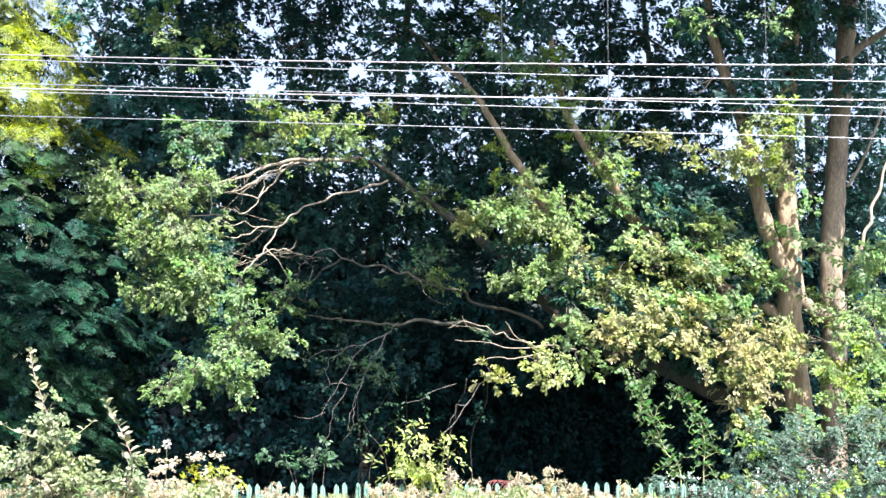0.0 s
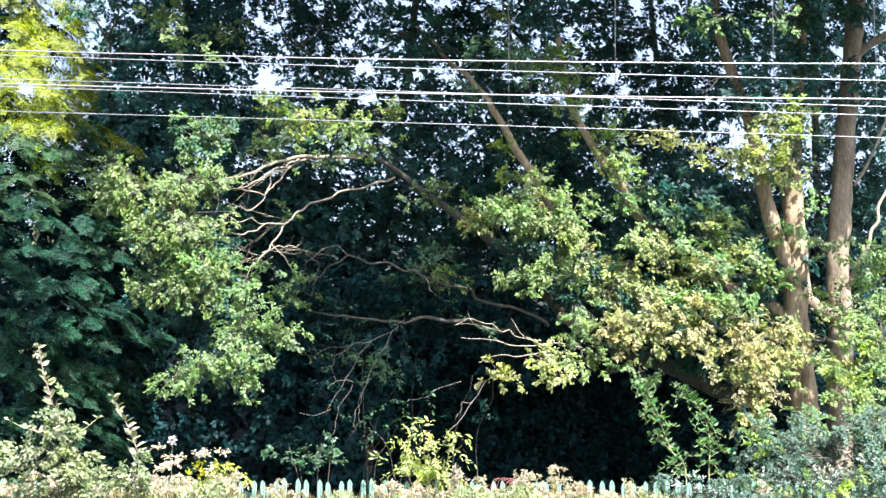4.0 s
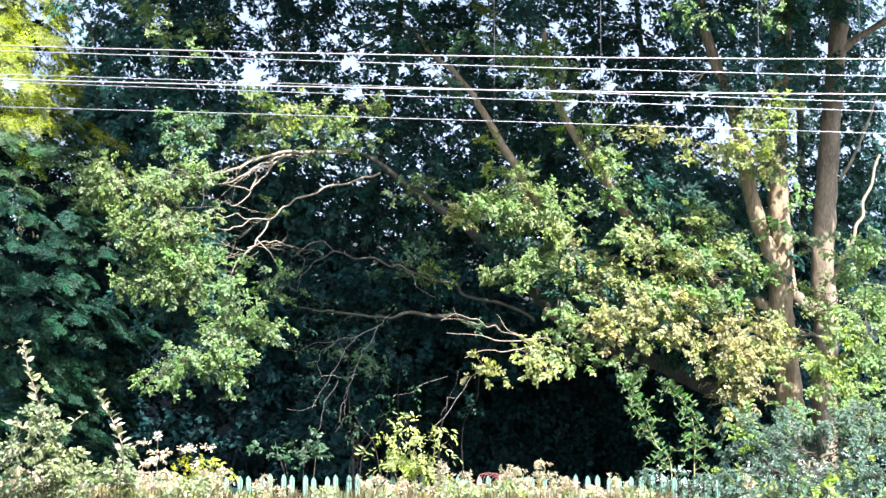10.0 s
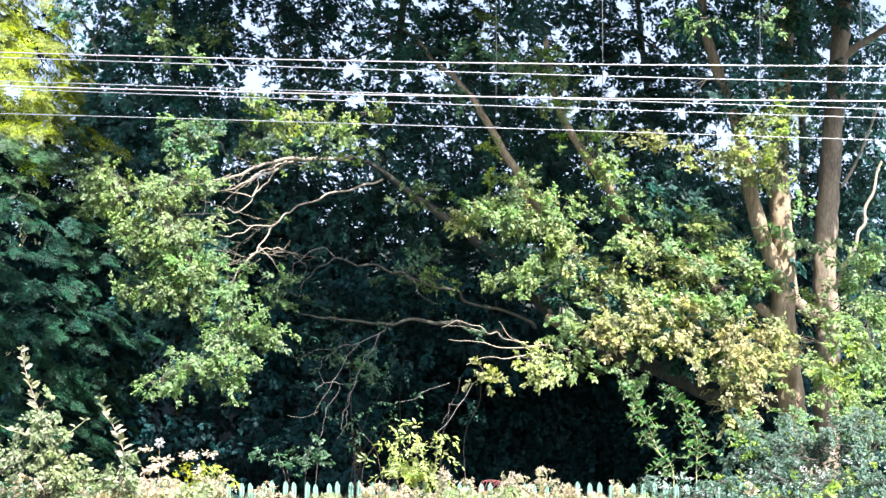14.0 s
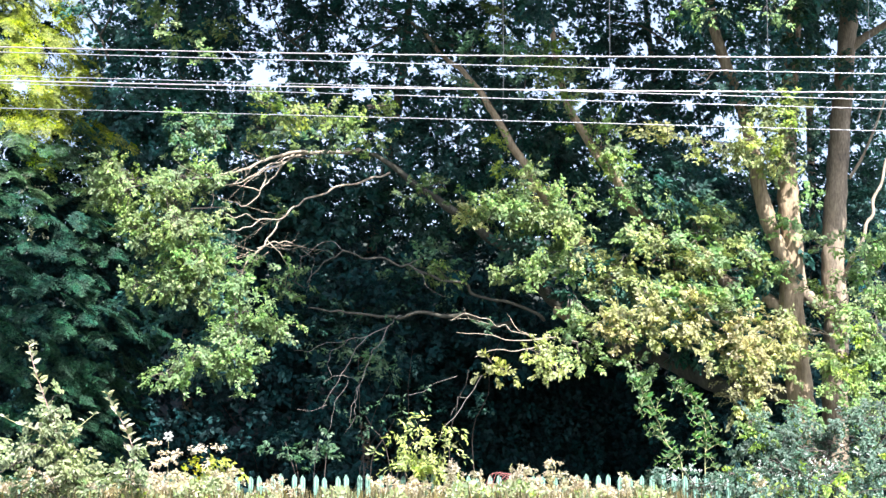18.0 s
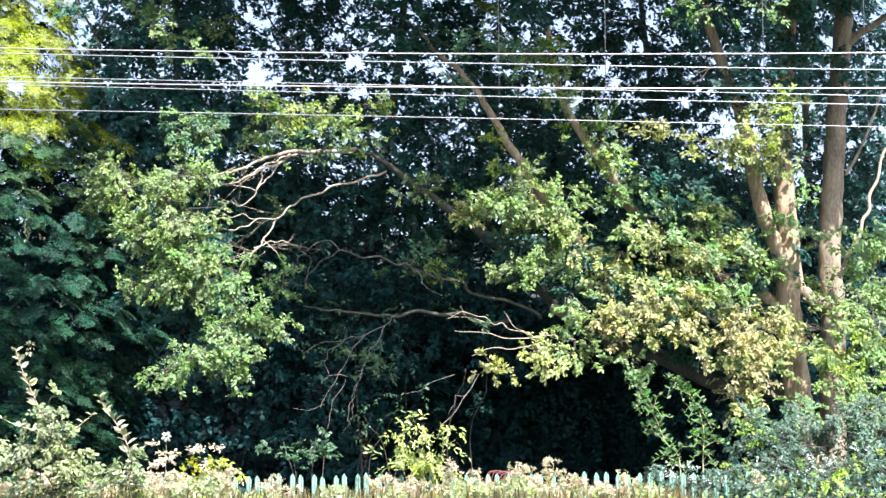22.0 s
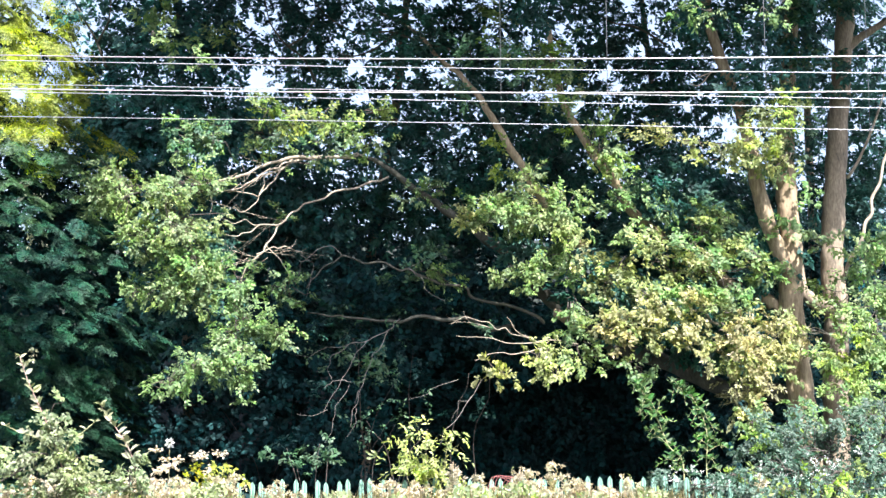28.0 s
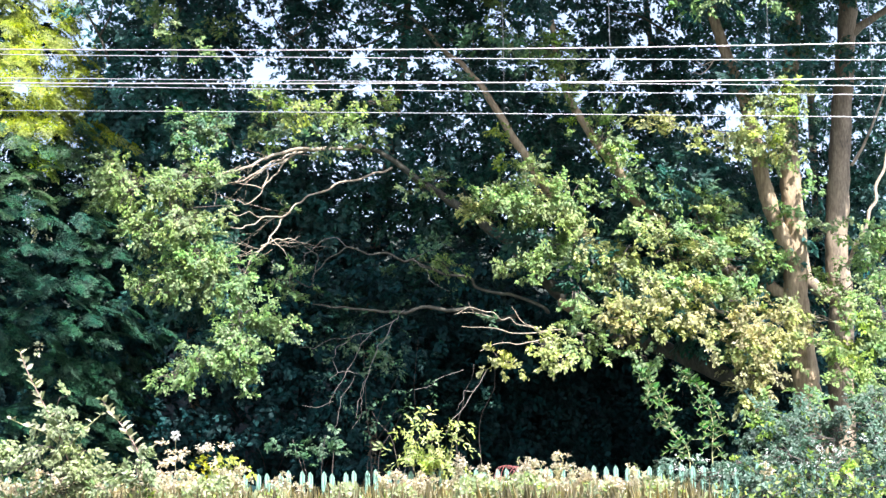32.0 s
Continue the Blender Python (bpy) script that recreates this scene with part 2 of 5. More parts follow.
def tube_data(pts, r0, r1, sides=8, per=6, rough=0.06, base=0):
    """Rings along a line, tapering from r0 to r1, slightly knotty."""
    line = curve_points(pts, per)
    n = len(line)
    tang = unit(np.gradient(line, axis=0))
    side = np.array((0.0, -1.0, 0.1))
    ring = np.arange(sides) * 2 * np.pi / sides
    verts, faces = [], []
    for i in range(n):
        u = unit(np.cross(tang[i], side))
        w = np.cross(u, tang[i])
        r = r0 + (r1 - r0) * i / (n - 1)
        rr = r * (1 + rough * RNG.standard_normal(sides))
        verts.extend((line[i] + (np.cos(ring) * rr)[:, None] * u + (np.sin(ring) * rr)[:, None] * w).tolist())
    for i in range(n - 1):
        for k in range(sides):
            a, b = i * sides + k, i * sides + (k + 1) % sides
            faces.append((base + a, base + b, base + b + sides, base + a + sides))
    faces.append(tuple(base + k for k in reversed(range(sides))))
    faces.append(tuple(base + (n - 1) * sides + k for k in range(sides)))
    return verts, faces


def tube(name, pts, r0, r1, mat, parent, label="", sides=10, per=6, rough=0.06):
    v, f = tube_data(pts, r0, r1, sides, per, rough)
    return part_of(name, mesh_of(name, v, f, mat, True), parent, label)


def tubes(name, lines, mat, parent, label="", sides=5, per=4, rough=0.05):
    """Several fine lines (points, r0, r1) in one mesh."""
    verts, faces = [], []
    for pts, r0, r1 in lines:
        v, f = tube_data(pts, r0, r1, sides, per, rough, len(verts))
        verts += v
        faces += f
    return part_of(name, mesh_of(name, verts, faces, mat, True), parent, label)


BROAD = np.array([(0, 0, 0), (-0.2, 0.24, 0.05), (-0.31, 0.63, 0.05), (0.03, 1, -0.1), (0.27, 0.7, 0.03), (0.23, 0.3, 0.06)])
NARROW = np.array([(0, 0, 0), (-0.13, 0.3, 0.03), (-0.11, 0.7, 0.02), (0, 1, -0.06), (0.11, 0.7, 0.02), (0.13, 0.3, 0.03)])
OVATE = np.array([(0, 0, 0), (-0.3, 0.44, 0.1), (0.03, 1, -0.08), (0.26, 0.52, 0.1)])
KITE = np.array([(0, 0, 0), (-0.3, 0.55, 0.06), (0.02, 1, -0.05), (0.28, 0.5, 0.06)])


def leaf_data(pos, axis, normal, length, shape=BROAD):
    """Verts and quads of folded leaves: stalk end, way, upper side and length of each."""
    n, k = len(pos), len(shape)
    axis = unit(axis)
    side = unit(np.cross(axis, normal))
    up = np.cross(side, axis)
    L = np.asarray(length).reshape(-1, 1, 1) * np.ones((n, 1, 1))
    wide = 0.7 + 0.5 * RNG.random((n, 1, 1))
    v = pos[:, None, :] + L * (wide * shape[None, :, 0:1] * side[:, None] + shape[None, :, 1:2] * axis[:, None] + shape[None, :, 2:3] * up[:, None])
    quad = np.array([(0, 3, 2, 1), (0, 5, 4, 3)]) if k == 6 else np.array([(0, 3, 2, 1)])
    f = (np.arange(n) * k)[:, None, None] + quad[None]
    return v.reshape(-1, 3), f.reshape(-1, 4)


def quads_mesh(name, v, f, mat):
    me = bpy.data.meshes.new(name)
    me.vertices.add(len(v))
    me.vertices.foreach_set("co", np.ascontiguousarray(v, np.float32).ravel())
    me.loops.add(f.size)
    me.loops.foreach_set("vertex_index", np.ascontiguousarray(f, np.int32).ravel())
    me.polygons.add(len(f))
    me.polygons.foreach_set("loop_start", np.arange(len(f), dtype=np.int32) * 4)
    me.polygons.foreach_set("loop_total", np.full(len(f), 4, np.int32))
    me.materials.append(mat)
    me.update(calc_edges=True)
    return me


def spray_leaves(centre, radii, sprays, per, length, reach=0.22, hollow=0.35, droop=0.35, tufty=7):
    """Leaves in flat feathery sprays, gathered in tufts that fill a lobe of a crown."""
    m = max(3, int(sprays / tufty))
    lobe = unit(RNG.standard_normal((m, 3)))
    depth = hollow + (1 - hollow) * RNG.random((m, 1)) ** 0.6
    tuft = np.asarray(centre) + lobe * np.asarray(radii) * depth * (1 + 0.2 * RNG.standard_normal((m, 1)))
    plate = unit(np.array((0.25, -0.6, 0.75)) + 0.3 * lobe + 0.36 * RNG.standard_normal((m, 3)))
    which = RNG.integers(0, m, sprays)
    flat = unit(plate[which] + 0.22 * RNG.standard_normal((sprays, 3)))
    at = tuft[which] + length * RNG.standard_normal((sprays, 3)) * (1.9, 1.4, 1.4)
    way = 0.7 * lobe[which] + (0, -0.1, -droop) + 0.85 * RNG.standard_normal((sprays, 3))
    twig = unit(way - 0.75 * np.sum(way * flat, 1, keepdims=True) * flat)
    side = np.cross(flat, twig)[:, None]
    t = ((np.arange(per) + RNG.random((sprays, per))) / per)[..., None]
    turn = np.where(np.arange(per) % 2, 1.0, -1.0)[None, :, None]
    pos = at[:, None] + twig[:, None] * reach * t + 0.1 * reach * RNG.standard_normal((sprays, per, 3))
    axis = unit(0.75 * twig[:, None] + turn * side * (0.85 - 0.5 * t) + (0, 0, -0.12) + 0.3 * RNG.standard_normal((sprays, per, 3)))
    nrm = unit(flat[:, None] + 0.36 * RNG.standard_normal((sprays, per, 3)))
    size = length * (0.65 + 0.7 * RNG.random(sprays * per))
    return pos.reshape(-1, 3), axis.reshape(-1, 3), nrm.reshape(-1, 3), size, at, twig


def foliage(parent, lobes, mat, length=0.12, dense=1.0, name="foliage", label="", twigs=False, deep=0.8, per=22, shape=OVATE, droop=0.35, tufty=7):
    """One part a lobe: (x, y, z, half width, half height)."""
    obs = []
    for x, y, z, rx, rz in lobes:
        ry = deep * 0.5 * (rx + rz)
        area = rx * rz + rx * ry + ry * rz
        k = max(4, int(dense * 22 * area * (0.12 / length) ** 1.4 + 3))
        pos, ax, nr, ln, at, tw = spray_leaves((0, 0, 0), (rx, ry, rz), k, per, length, reach=2.9 * length, droop=droop, tufty=tufty)
        v, f = leaf_data(pos, ax, nr, ln, shape)
        ob = part_of(name, quads_mesh(name, v, f, mat), parent, label)
        ob.location = (x, y, z)
        if name in ("bough", "flower_spray", "seed_head"):
            tagged(ob, kind="stuff")
        obs.append(ob)
        if twigs:
            lines = []
            for j in range(0, k, 4):
                a = at[j] * 0.25 + 0.1 * RNG.standard_normal(3) * rx
                mid = (a + at[j]) / 2 + 0.06 * RNG.standard_normal(3)
                lines.append(([a, mid, at[j], at[j] + tw[j] * 0.2], 0.010, 0.003))
            tagged(tubes("twig_spray", lines, TWIG, ob, "thin brown twigs", 3, 2), kind="stuff")
    return obs


# ---- ground ----
def ground():
    s = np.sinh(np.linspace(-6, 6, 91)) / math.sinh(6)
    xs, ys = 2400 * s, 20 + 2400 * s
    verts, faces = [], []
    for y in ys:
        for x in xs:
            k = min(max((y - 15) / 5, 0), 1)
            z = 0.6 * k * k * (3 - 2 * k)
            # bank behind the wood is added to close off the low sky
            k = min(max((y - 35.8) / 13, 0), 1)
            z += 8.5 * k * k * (3 - 2 * k)
            near = math.exp(-((x / 30) ** 2) - ((y - 20) / 30) ** 2)
            verts.append((x, y, z + 0.07 * near * noise.noise((x * 0.7, y * 0.7, 0))))
    n = len(xs)
    for j in range(len(ys) - 1):
        for i in range(n - 1):
            faces.append((j * n + i, j * n + i + 1, j * n + n + i + 1, j * n + n + i))
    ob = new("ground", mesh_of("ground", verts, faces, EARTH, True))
    tagged(ob, "rough earth and grass, darkened for shade, with an added bank behind", "ground", kind="structure")


ground()


# ---- overhead line ----
def sag_line(a, b, c, far=26.0):
    """A wire's line through three points at left, middle and right, carried on past both ends."""
    (x0, y0, z0), (x1, _, z1), (x2, y2, z2) = a, b, c
    k = np.polyfit((x0, x1, x2), (z0, z1, z2), 2)
    m = (y2 - y0) / (x2 - x0)
    return [(x, y0 + m * (x - x0), float(np.polyval(k, x))) for x in np.linspace(-far, far, 27)]


def overhead(label, a, b, c, r, mat, group):
    """A wire, carried on past the place at both ends."""
    ob = thing("overhead_wire", label, "wire", group)
    line = sag_line(a, b, c)
    tube("strand", line, r, r, mat, ob, sides=8, per=2, rough=0.0)
    return ob, line


def height_on(line, x):
    return float(np.interp(x, [p[0] for p in line], [p[2] for p in line])), float(np.interp(x, [p[0] for p in line], [p[1] for p in line]))


def dropper(x, line, up, wire, side=1):
    """A thin hanger with a loop and a clip where it grips the wire."""
    z, y = height_on(line, x)
    ob = tube("dropper", [(x, y, z + 0.02), (x + 0.004, y, z + up * 0.5), (x, y, z + up)], 0.0018, 0.0018, DROP, wire, "thin grey dropper", sides=5, per=2, rough=0)
    ring = [(x + side * (0.016 + 0.016 * math.cos(q)), y, z + 0.03 + 0.02 * math.sin(q)) for q in np.linspace(-2.2, 3.4, 12)]
    tube("loop", ring, 0.0018, 0.0018, DROP, ob, sides=5, per=2, rough=0)
    tube("clip", [(x, y, z - 0.008), (x, y, z), (x, y, z + 0.014)], 0.006, 0.006, DROP, ob, sides=6, per=2, rough=0)
    return ob


THICK, THIN = "thick bright overhead wire of the nearer track", "thin pale overhead wire of the farther track"
G1, G2 = "wires of the nearer track", "wires of the farther track"
_, wire_a = overhead(THICK, (-2.58, 9.4, 4.98), (0, 9.4, 4.93), (2.58, 9.4, 4.92), 0.0036, WIRE_THICK, G1)
WIRE_T, wire_t = overhead(THICK, (-2.57, 9.4, 4.78), (0, 9.4, 4.73), (2.57, 9.4, 4.71), 0.004, WIRE_THICK, G1)
_, wire_b = overhead(THIN, (-3.51, 12.8, 5.8), (0, 12.8, 5.7), (3.51, 12.8, 5.62), 0.0036, WIRE_THIN, G2)
_, wire_c = overhead(THIN, (-3.51, 12.8, 5.61), (0, 12.8, 5.51), (3.5, 12.8, 5.41), 0.0029, WIRE_THIN, G2)
_, wire_d = overhead(THIN, (-3.53, 12.9, 5.57), (0, 12.9, 5.46), (3.52, 12.9, 5.36), 0.0029, WIRE_THIN, G2)
WIRE_E, wire_e = overhead(THIN, (-3.55, 13, 5.39), (0, 13, 5.3), (3.54, 13, 5.2), 0.0029, WIRE_THIN, G2)
for drop_x in (0.96, 1.88):
    dropper(drop_x, wire_t, 1.3, WIRE_T)
for drop_x in (0.47, 3.42):
    dropper(drop_x, wire_e, 1.3, WIRE_E)


# ---- palisade fence ----
def pale_mesh():
    """A W-section steel pale with a three-pointed top."""
    prof = [(-0.038, 0.0), (-0.022, -0.014), (0, 0.004), (0.022, -0.014), (0.038, 0.0)]
    h = [1.735, 1.775, 1.8, 1.775, 1.735]
    verts, faces = [], []
    for off in (0.0, 0.004):
        for (x, y), top in zip(prof, h):
            verts += [(x, y + off, 0), (x, y + off, top)]
    for i in range(4):
        a = i * 2
        faces += [(a, a + 2, a + 3, a + 1), (a + 10, a + 11, a + 13, a + 12), (a + 1, a + 3, a + 13, a + 11)]
    faces += [(0, 1, 11, 10), (8, 18, 19, 9)]
    return mesh_of("pale", verts, faces, PAINT)


def fence():
    ob = thing("palisade_fence", "weathered green steel palisade fence half hidden by tall weeds", "fence")
    me = pale_mesh()
    for i in range(103):
        x = -8.3 + i * 0.163
        p = part_of("pale", me, ob)
        p.location = (x, 25 + 0.01 * math.sin(i * 1.7), 0.56 + 0.02 * math.sin(i * 0.9) + 0.012 * math.sin(i * 2.3))
        p.rotation_euler = (0, 0.012 * math.sin(i * 3.1), 0.05 * math.sin(i * 1.3))
    for z in (0.95, 1.9):
        tube("rail", [(-8.5, 25.03, z), (0, 25.03, z), (8.6, 25.03, z)], 0.025, 0.025, PAINT, ob, sides=4, per=2, rough=0)
    for i in range(7):
        x = -8.2 + i * 2.75
        tube("post", [(x, 25.08, 0.4), (x, 25.08, 1.2), (x, 25.08, 2.2)], 0.045, 0.045, PAINT, ob, sides=4, per=2, rough=0)


fence()


# ---- the great oak with its low limb ----
def great_oak():
    ob = thing("oak_tree", "spreading oak with twin stems, leaning bare limbs and sunlit hanging foliage", "tree", "trees of the wood")
    tube("trunk", [(6.36, 29.2, 0.5), (6.33, 29.2, 2.2), (6.3, 29.2, 3.12), (6.25, 29.2, 3.81), (6.19, 29.2, 4.71), (6.15, 29.2, 5.51), (6.19, 29.2, 6.32), (6.16, 29.3, 7.25), (6.16, 29.3, 8.07), (6.23, 29.4, 8.82), (6.32, 29.5, 9.78), (6.48, 29.6, 10.98), (6.79, 29.8, 12.99)], 0.275, 0.115, BARK, ob, "sunlit ridged brown bark", 16, 6)
    tube("stem", [(6.15, 29.2, 5.55), (5.99, 29.1, 6.15), (5.76, 29, 6.7), (5.6, 29, 7.35), (5.49, 29, 8.07), (5.38, 29.1, 8.7), (5.18, 29.2, 9.35), (5.01, 29.3, 9.95), (4.88, 29.4, 10.6), (4.83, 29.6, 11.62)], 0.155, 0.085, BARK, ob, "sunlit leaning stem", 14, 6)
    # this limb's shade comes from its darker bark colour
    tube("low_limb", crooked([(6.2, 29.3, 3.7), (5.18, 30.2, 3.85), (4.16, 31, 4.41), (3.24, 31.2, 4.74), (2.34, 30.6, 5.23), (1.68, 30, 5.8), (1.05, 29.4, 6.39), (0.54, 29.2, 6.74), (0.03, 29, 7.05), (-0.42, 28.9, 7.34), (-0.87, 28.8, 7.7), (-1.22, 28.8, 7.93), (-1.51, 28.8, 8.03)], 0.03, 1), 0.17, 0.026, BARK_SHADED, ob, "long leaning limb, bark darkened for shade", 12, 4)
    tube("stub", [(2.5, 30.4, 5.1), (2.32, 29.6, 5.05), (2.08, 29.0, 5.13), (1.97, 28.8, 5.17)], 0.1, 0.085, BARK, ob, "broken sunlit limb stub", 10, 4)
    tube("limb", crooked([(3.65, 31, 4.9), (2.64, 30.2, 6.44), (2.01, 29.4, 6.96), (1.58, 28.9, 7.49), (1.21, 28.8, 8.06), (0.94, 28.8, 8.57), (0.66, 28.8, 9.05), (0.29, 29, 9.54), (-0.12, 29.4, 9.97), (-0.43, 29.8, 10.5)], 0.03, 1), 0.105, 0.03, BARK, ob, "sunlit bare limb", 10, 4)
    tube("limb", crooked([(6.04, 29.3, 5.2), (5.11, 29.6, 5.75), (4.27, 30, 6.32), (3.61, 29.6, 6.88), (3.19, 29, 7.25), (2.9, 28.7, 7.64), (2.57, 28.7, 8.11), (2.33, 28.7, 8.52), (2.12, 28.8, 9.02), (2.01, 29, 9.66), (1.93, 29.2, 10.55)], 0.03, 1), 0.125, 0.045, BARK, ob, "sunlit bare limb", 10, 4)
    for pts, r0, r1 in (([(-1.51, 28.8, 8.03), (-1.84, 28.4, 7.91), (-2.2, 28.0, 7.83), (-2.56, 27.7, 7.78), (-2.92, 27.4, 7.63), (-3.22, 27.2, 7.44), (-3.49, 27.1, 7.32), (-3.76, 27, 7.25)], 0.05, 0.016),
                        ([(-2.2, 28, 7.81), (-2.6, 27.6, 7.68), (-2.91, 27.4, 7.53), (-3.13, 27.2, 7.3), (-3.35, 27.1, 7.17), (-3.66, 27, 7.12)], 0.022, 0.010),
                        ([(-2.56, 27.7, 7.74), (-2.73, 27.5, 7.53), (-2.93, 27.4, 7.26), (-3.09, 27.3, 7.05), (-3.26, 27.2, 7.09), (-3.58, 27.1, 7.09)], 0.02, 0.008),
                        ([(-2.73, 27.5, 7.53), (-3.01, 27.4, 7.38), (-3.1, 27.3, 6.98), (-3.34, 27.2, 6.77), (-3.48, 27.1, 6.85)], 0.017, 0.007),
                        ([(-2.45, 27.8, 7.79), (-2.8, 27.5, 7.5), (-3.05, 27.4, 7.42), (-3.4, 27.2, 7.24), (-3.8, 27, 7.05)], 0.015, 0.007),
                        ([(-3.76, 27, 7.25), (-3.82, 27, 6.93), (-3.87, 27, 6.7)], 0.014, 0.007),
                        ([(-0.96, 28.8, 7.62), (-1.45, 28.5, 7.4), (-1.92, 28.2, 7.25), (-2.39, 28, 7.02), (-2.71, 27.8, 6.69), (-2.92, 27.6, 6.35), (-3.13, 27.4, 6.04), (-3.34, 27.2, 5.69), (-3.46, 27.1, 5.21)], 0.024, 0.012),
                        ([(-2.71, 27.8, 6.69), (-3.06, 27.5, 6.6), (-3.27, 27.3, 6.44), (-3.49, 27.2, 6.37), (-3.76, 27.1, 6.43)], 0.016, 0.007),
                        ([(-3.06, 27.5, 6.6), (-3.3, 27.3, 6.66), (-3.5, 27.2, 6.58), (-3.7, 27.1, 6.66)], 0.010, 0.005),
                        ([(-3.13, 27.4, 6.09), (-2.86, 27.5, 6.22), (-2.63, 27.6, 6.23), (-2.4, 27.7, 6.16)], 0.015, 0.006),
                        ([(-2.98, 27.4, 6.24), (-2.75, 27.4, 6.02), (-2.6, 27.5, 5.72), (-2.66, 27.5, 5.4)], 0.011, 0.005)):
        tube("branch", crooked(pts, 0.055), r0 * 0.85, r1 * 0.75, BARE, ob, "pale bare branch", 7, 3)
    # both dead branches take the bark with shade in its colour too
    tube("branch", crooked([(1.2, 29.2, 5.0), (0.13, 28.6, 5.06), (-0.41, 28.4, 5.11), (-0.94, 28.3, 5.03), (-1.42, 28.2, 5.06), (-1.8, 28.1, 5.11), (-2.32, 28, 5.15)], 0.04), 0.04, 0.01, BARK_SHADED, ob, "dead grey branch", 8, 3)
    tube("branch", crooked([(1.74, 28.8, 5.0), (0.9, 28.6, 5.33), (-0.04, 28.3, 5.65), (-0.62, 28.1, 5.9), (-1.2, 28, 6), (-1.72, 27.9, 6.11), (-2.05, 27.8, 5.9), (-2.32, 27.7, 5.54)], 0.06), 0.03, 0.007, BARK_SHADED, ob, "dead grey branch", 6, 3)
    for pts in ([(2.3, 28.5, 4.6), (1.55, 28, 4.62), (1.12, 27.8, 4.74), (0.75, 27.7, 4.93), (0.35, 27.6, 5.02), (0.1, 27.6, 4.9)], [(1.75, 28, 4.6), (1.1, 27.8, 4.58), (0.72, 27.7, 4.67), (0.2, 27.6, 4.7)], [(1.6, 28, 4.5), (1.2, 27.8, 4.4), (0.9, 27.7, 4.42), (0.5, 27.6, 4.28)], [(1.5, 28, 4.6), (1.2, 27.8, 4.8), (1.05, 27.7, 5.02)]):
        tube("branch", crooked(pts, 0.05), 0.011, 0.004, BARE, ob, "thin bare branch", 6, 3)
    tube("branch", crooked([(5.46, 28.9, 9.37), (5.06, 28.6, 9.42), (4.76, 28.5, 9.38), (4.59, 28.5, 9.19), (4.36, 28.5, 9.15)]), 0.016, 0.007, BARE, ob, "pale bare twig", 6, 3)
    tube("branch", crooked([(4.76, 28.5, 9.38), (4.54, 28.5, 9.29), (4.42, 28.5, 9.38)]), 0.011, 0.005, BARE, ob, "pale bare twig", 6, 3)
    # invented limb, out of sight, under the crown lobes that give shade
    tube("limb", crooked([(6.4, 29.6, 11.3), (3.5, 29.0, 12.4), (0.5, 27.6, 12.9), (-2.6, 26.6, 12.8), (-5.2, 25.4, 12.5), (-7.6, 24.9, 12.4)], 0.03), 0.12, 0.04, BARK, ob, "unseen high limb, added to carry the shading crown", 8, 3)
    # fine twigs that fan out from the bare branches
    def fans(starts, mat, label, r):
        lines = []
        for a, n, spread in starts:
            for _ in range(n):
                w = np.array(spread) + 0.26 * RNG.standard_normal(3)
                p = np.array(a) + (0.12 * RNG.standard_normal(), 0, 0.02)
                ln = 0.5 + 0.8 * RNG.random()
                pts = [p]
                for _ in range(4):
                    w = w + 0.15 * RNG.standard_normal(3) * (1, 0.5, 1)
                    pts.append(pts[-1] + w * ln / 4)
                lines.append((pts, r, r * 0.35))
                for q in pts[1:4]:
                    u = w + 0.6 * RNG.standard_normal(3)
                    lines.append(([q, q + 0.12 * u, q + 0.22 * u + (0, 0, 0.05)], r * 0.6, r * 0.3))
        tagged(tubes("twig_tangle", lines, mat, ob, label), kind="stuff")

    fans((((-2.89, 27.4, 7.62), 2, (-0.75, -0.2, -0.3)), ((-3.24, 27.2, 7.41), 3, (-0.5, -0.2, -0.45)), ((-2.53, 27.6, 7.69), 1, (-0.7, -0.1, -0.5)),
          ((-3.04, 27.4, 6.01), 4, (-0.35, -0.2, -0.1)), ((-2.73, 27.8, 6.68), 3, (-0.8, -0.2, -0.15)), ((-2.98, 27.5, 6.13), 3, (0.5, 0, -0.1)), ((0.82, 27.7, 4.82), 1, (-0.4, -0.1, 0.05))), BARE, "pale bare twigs", 0.005)
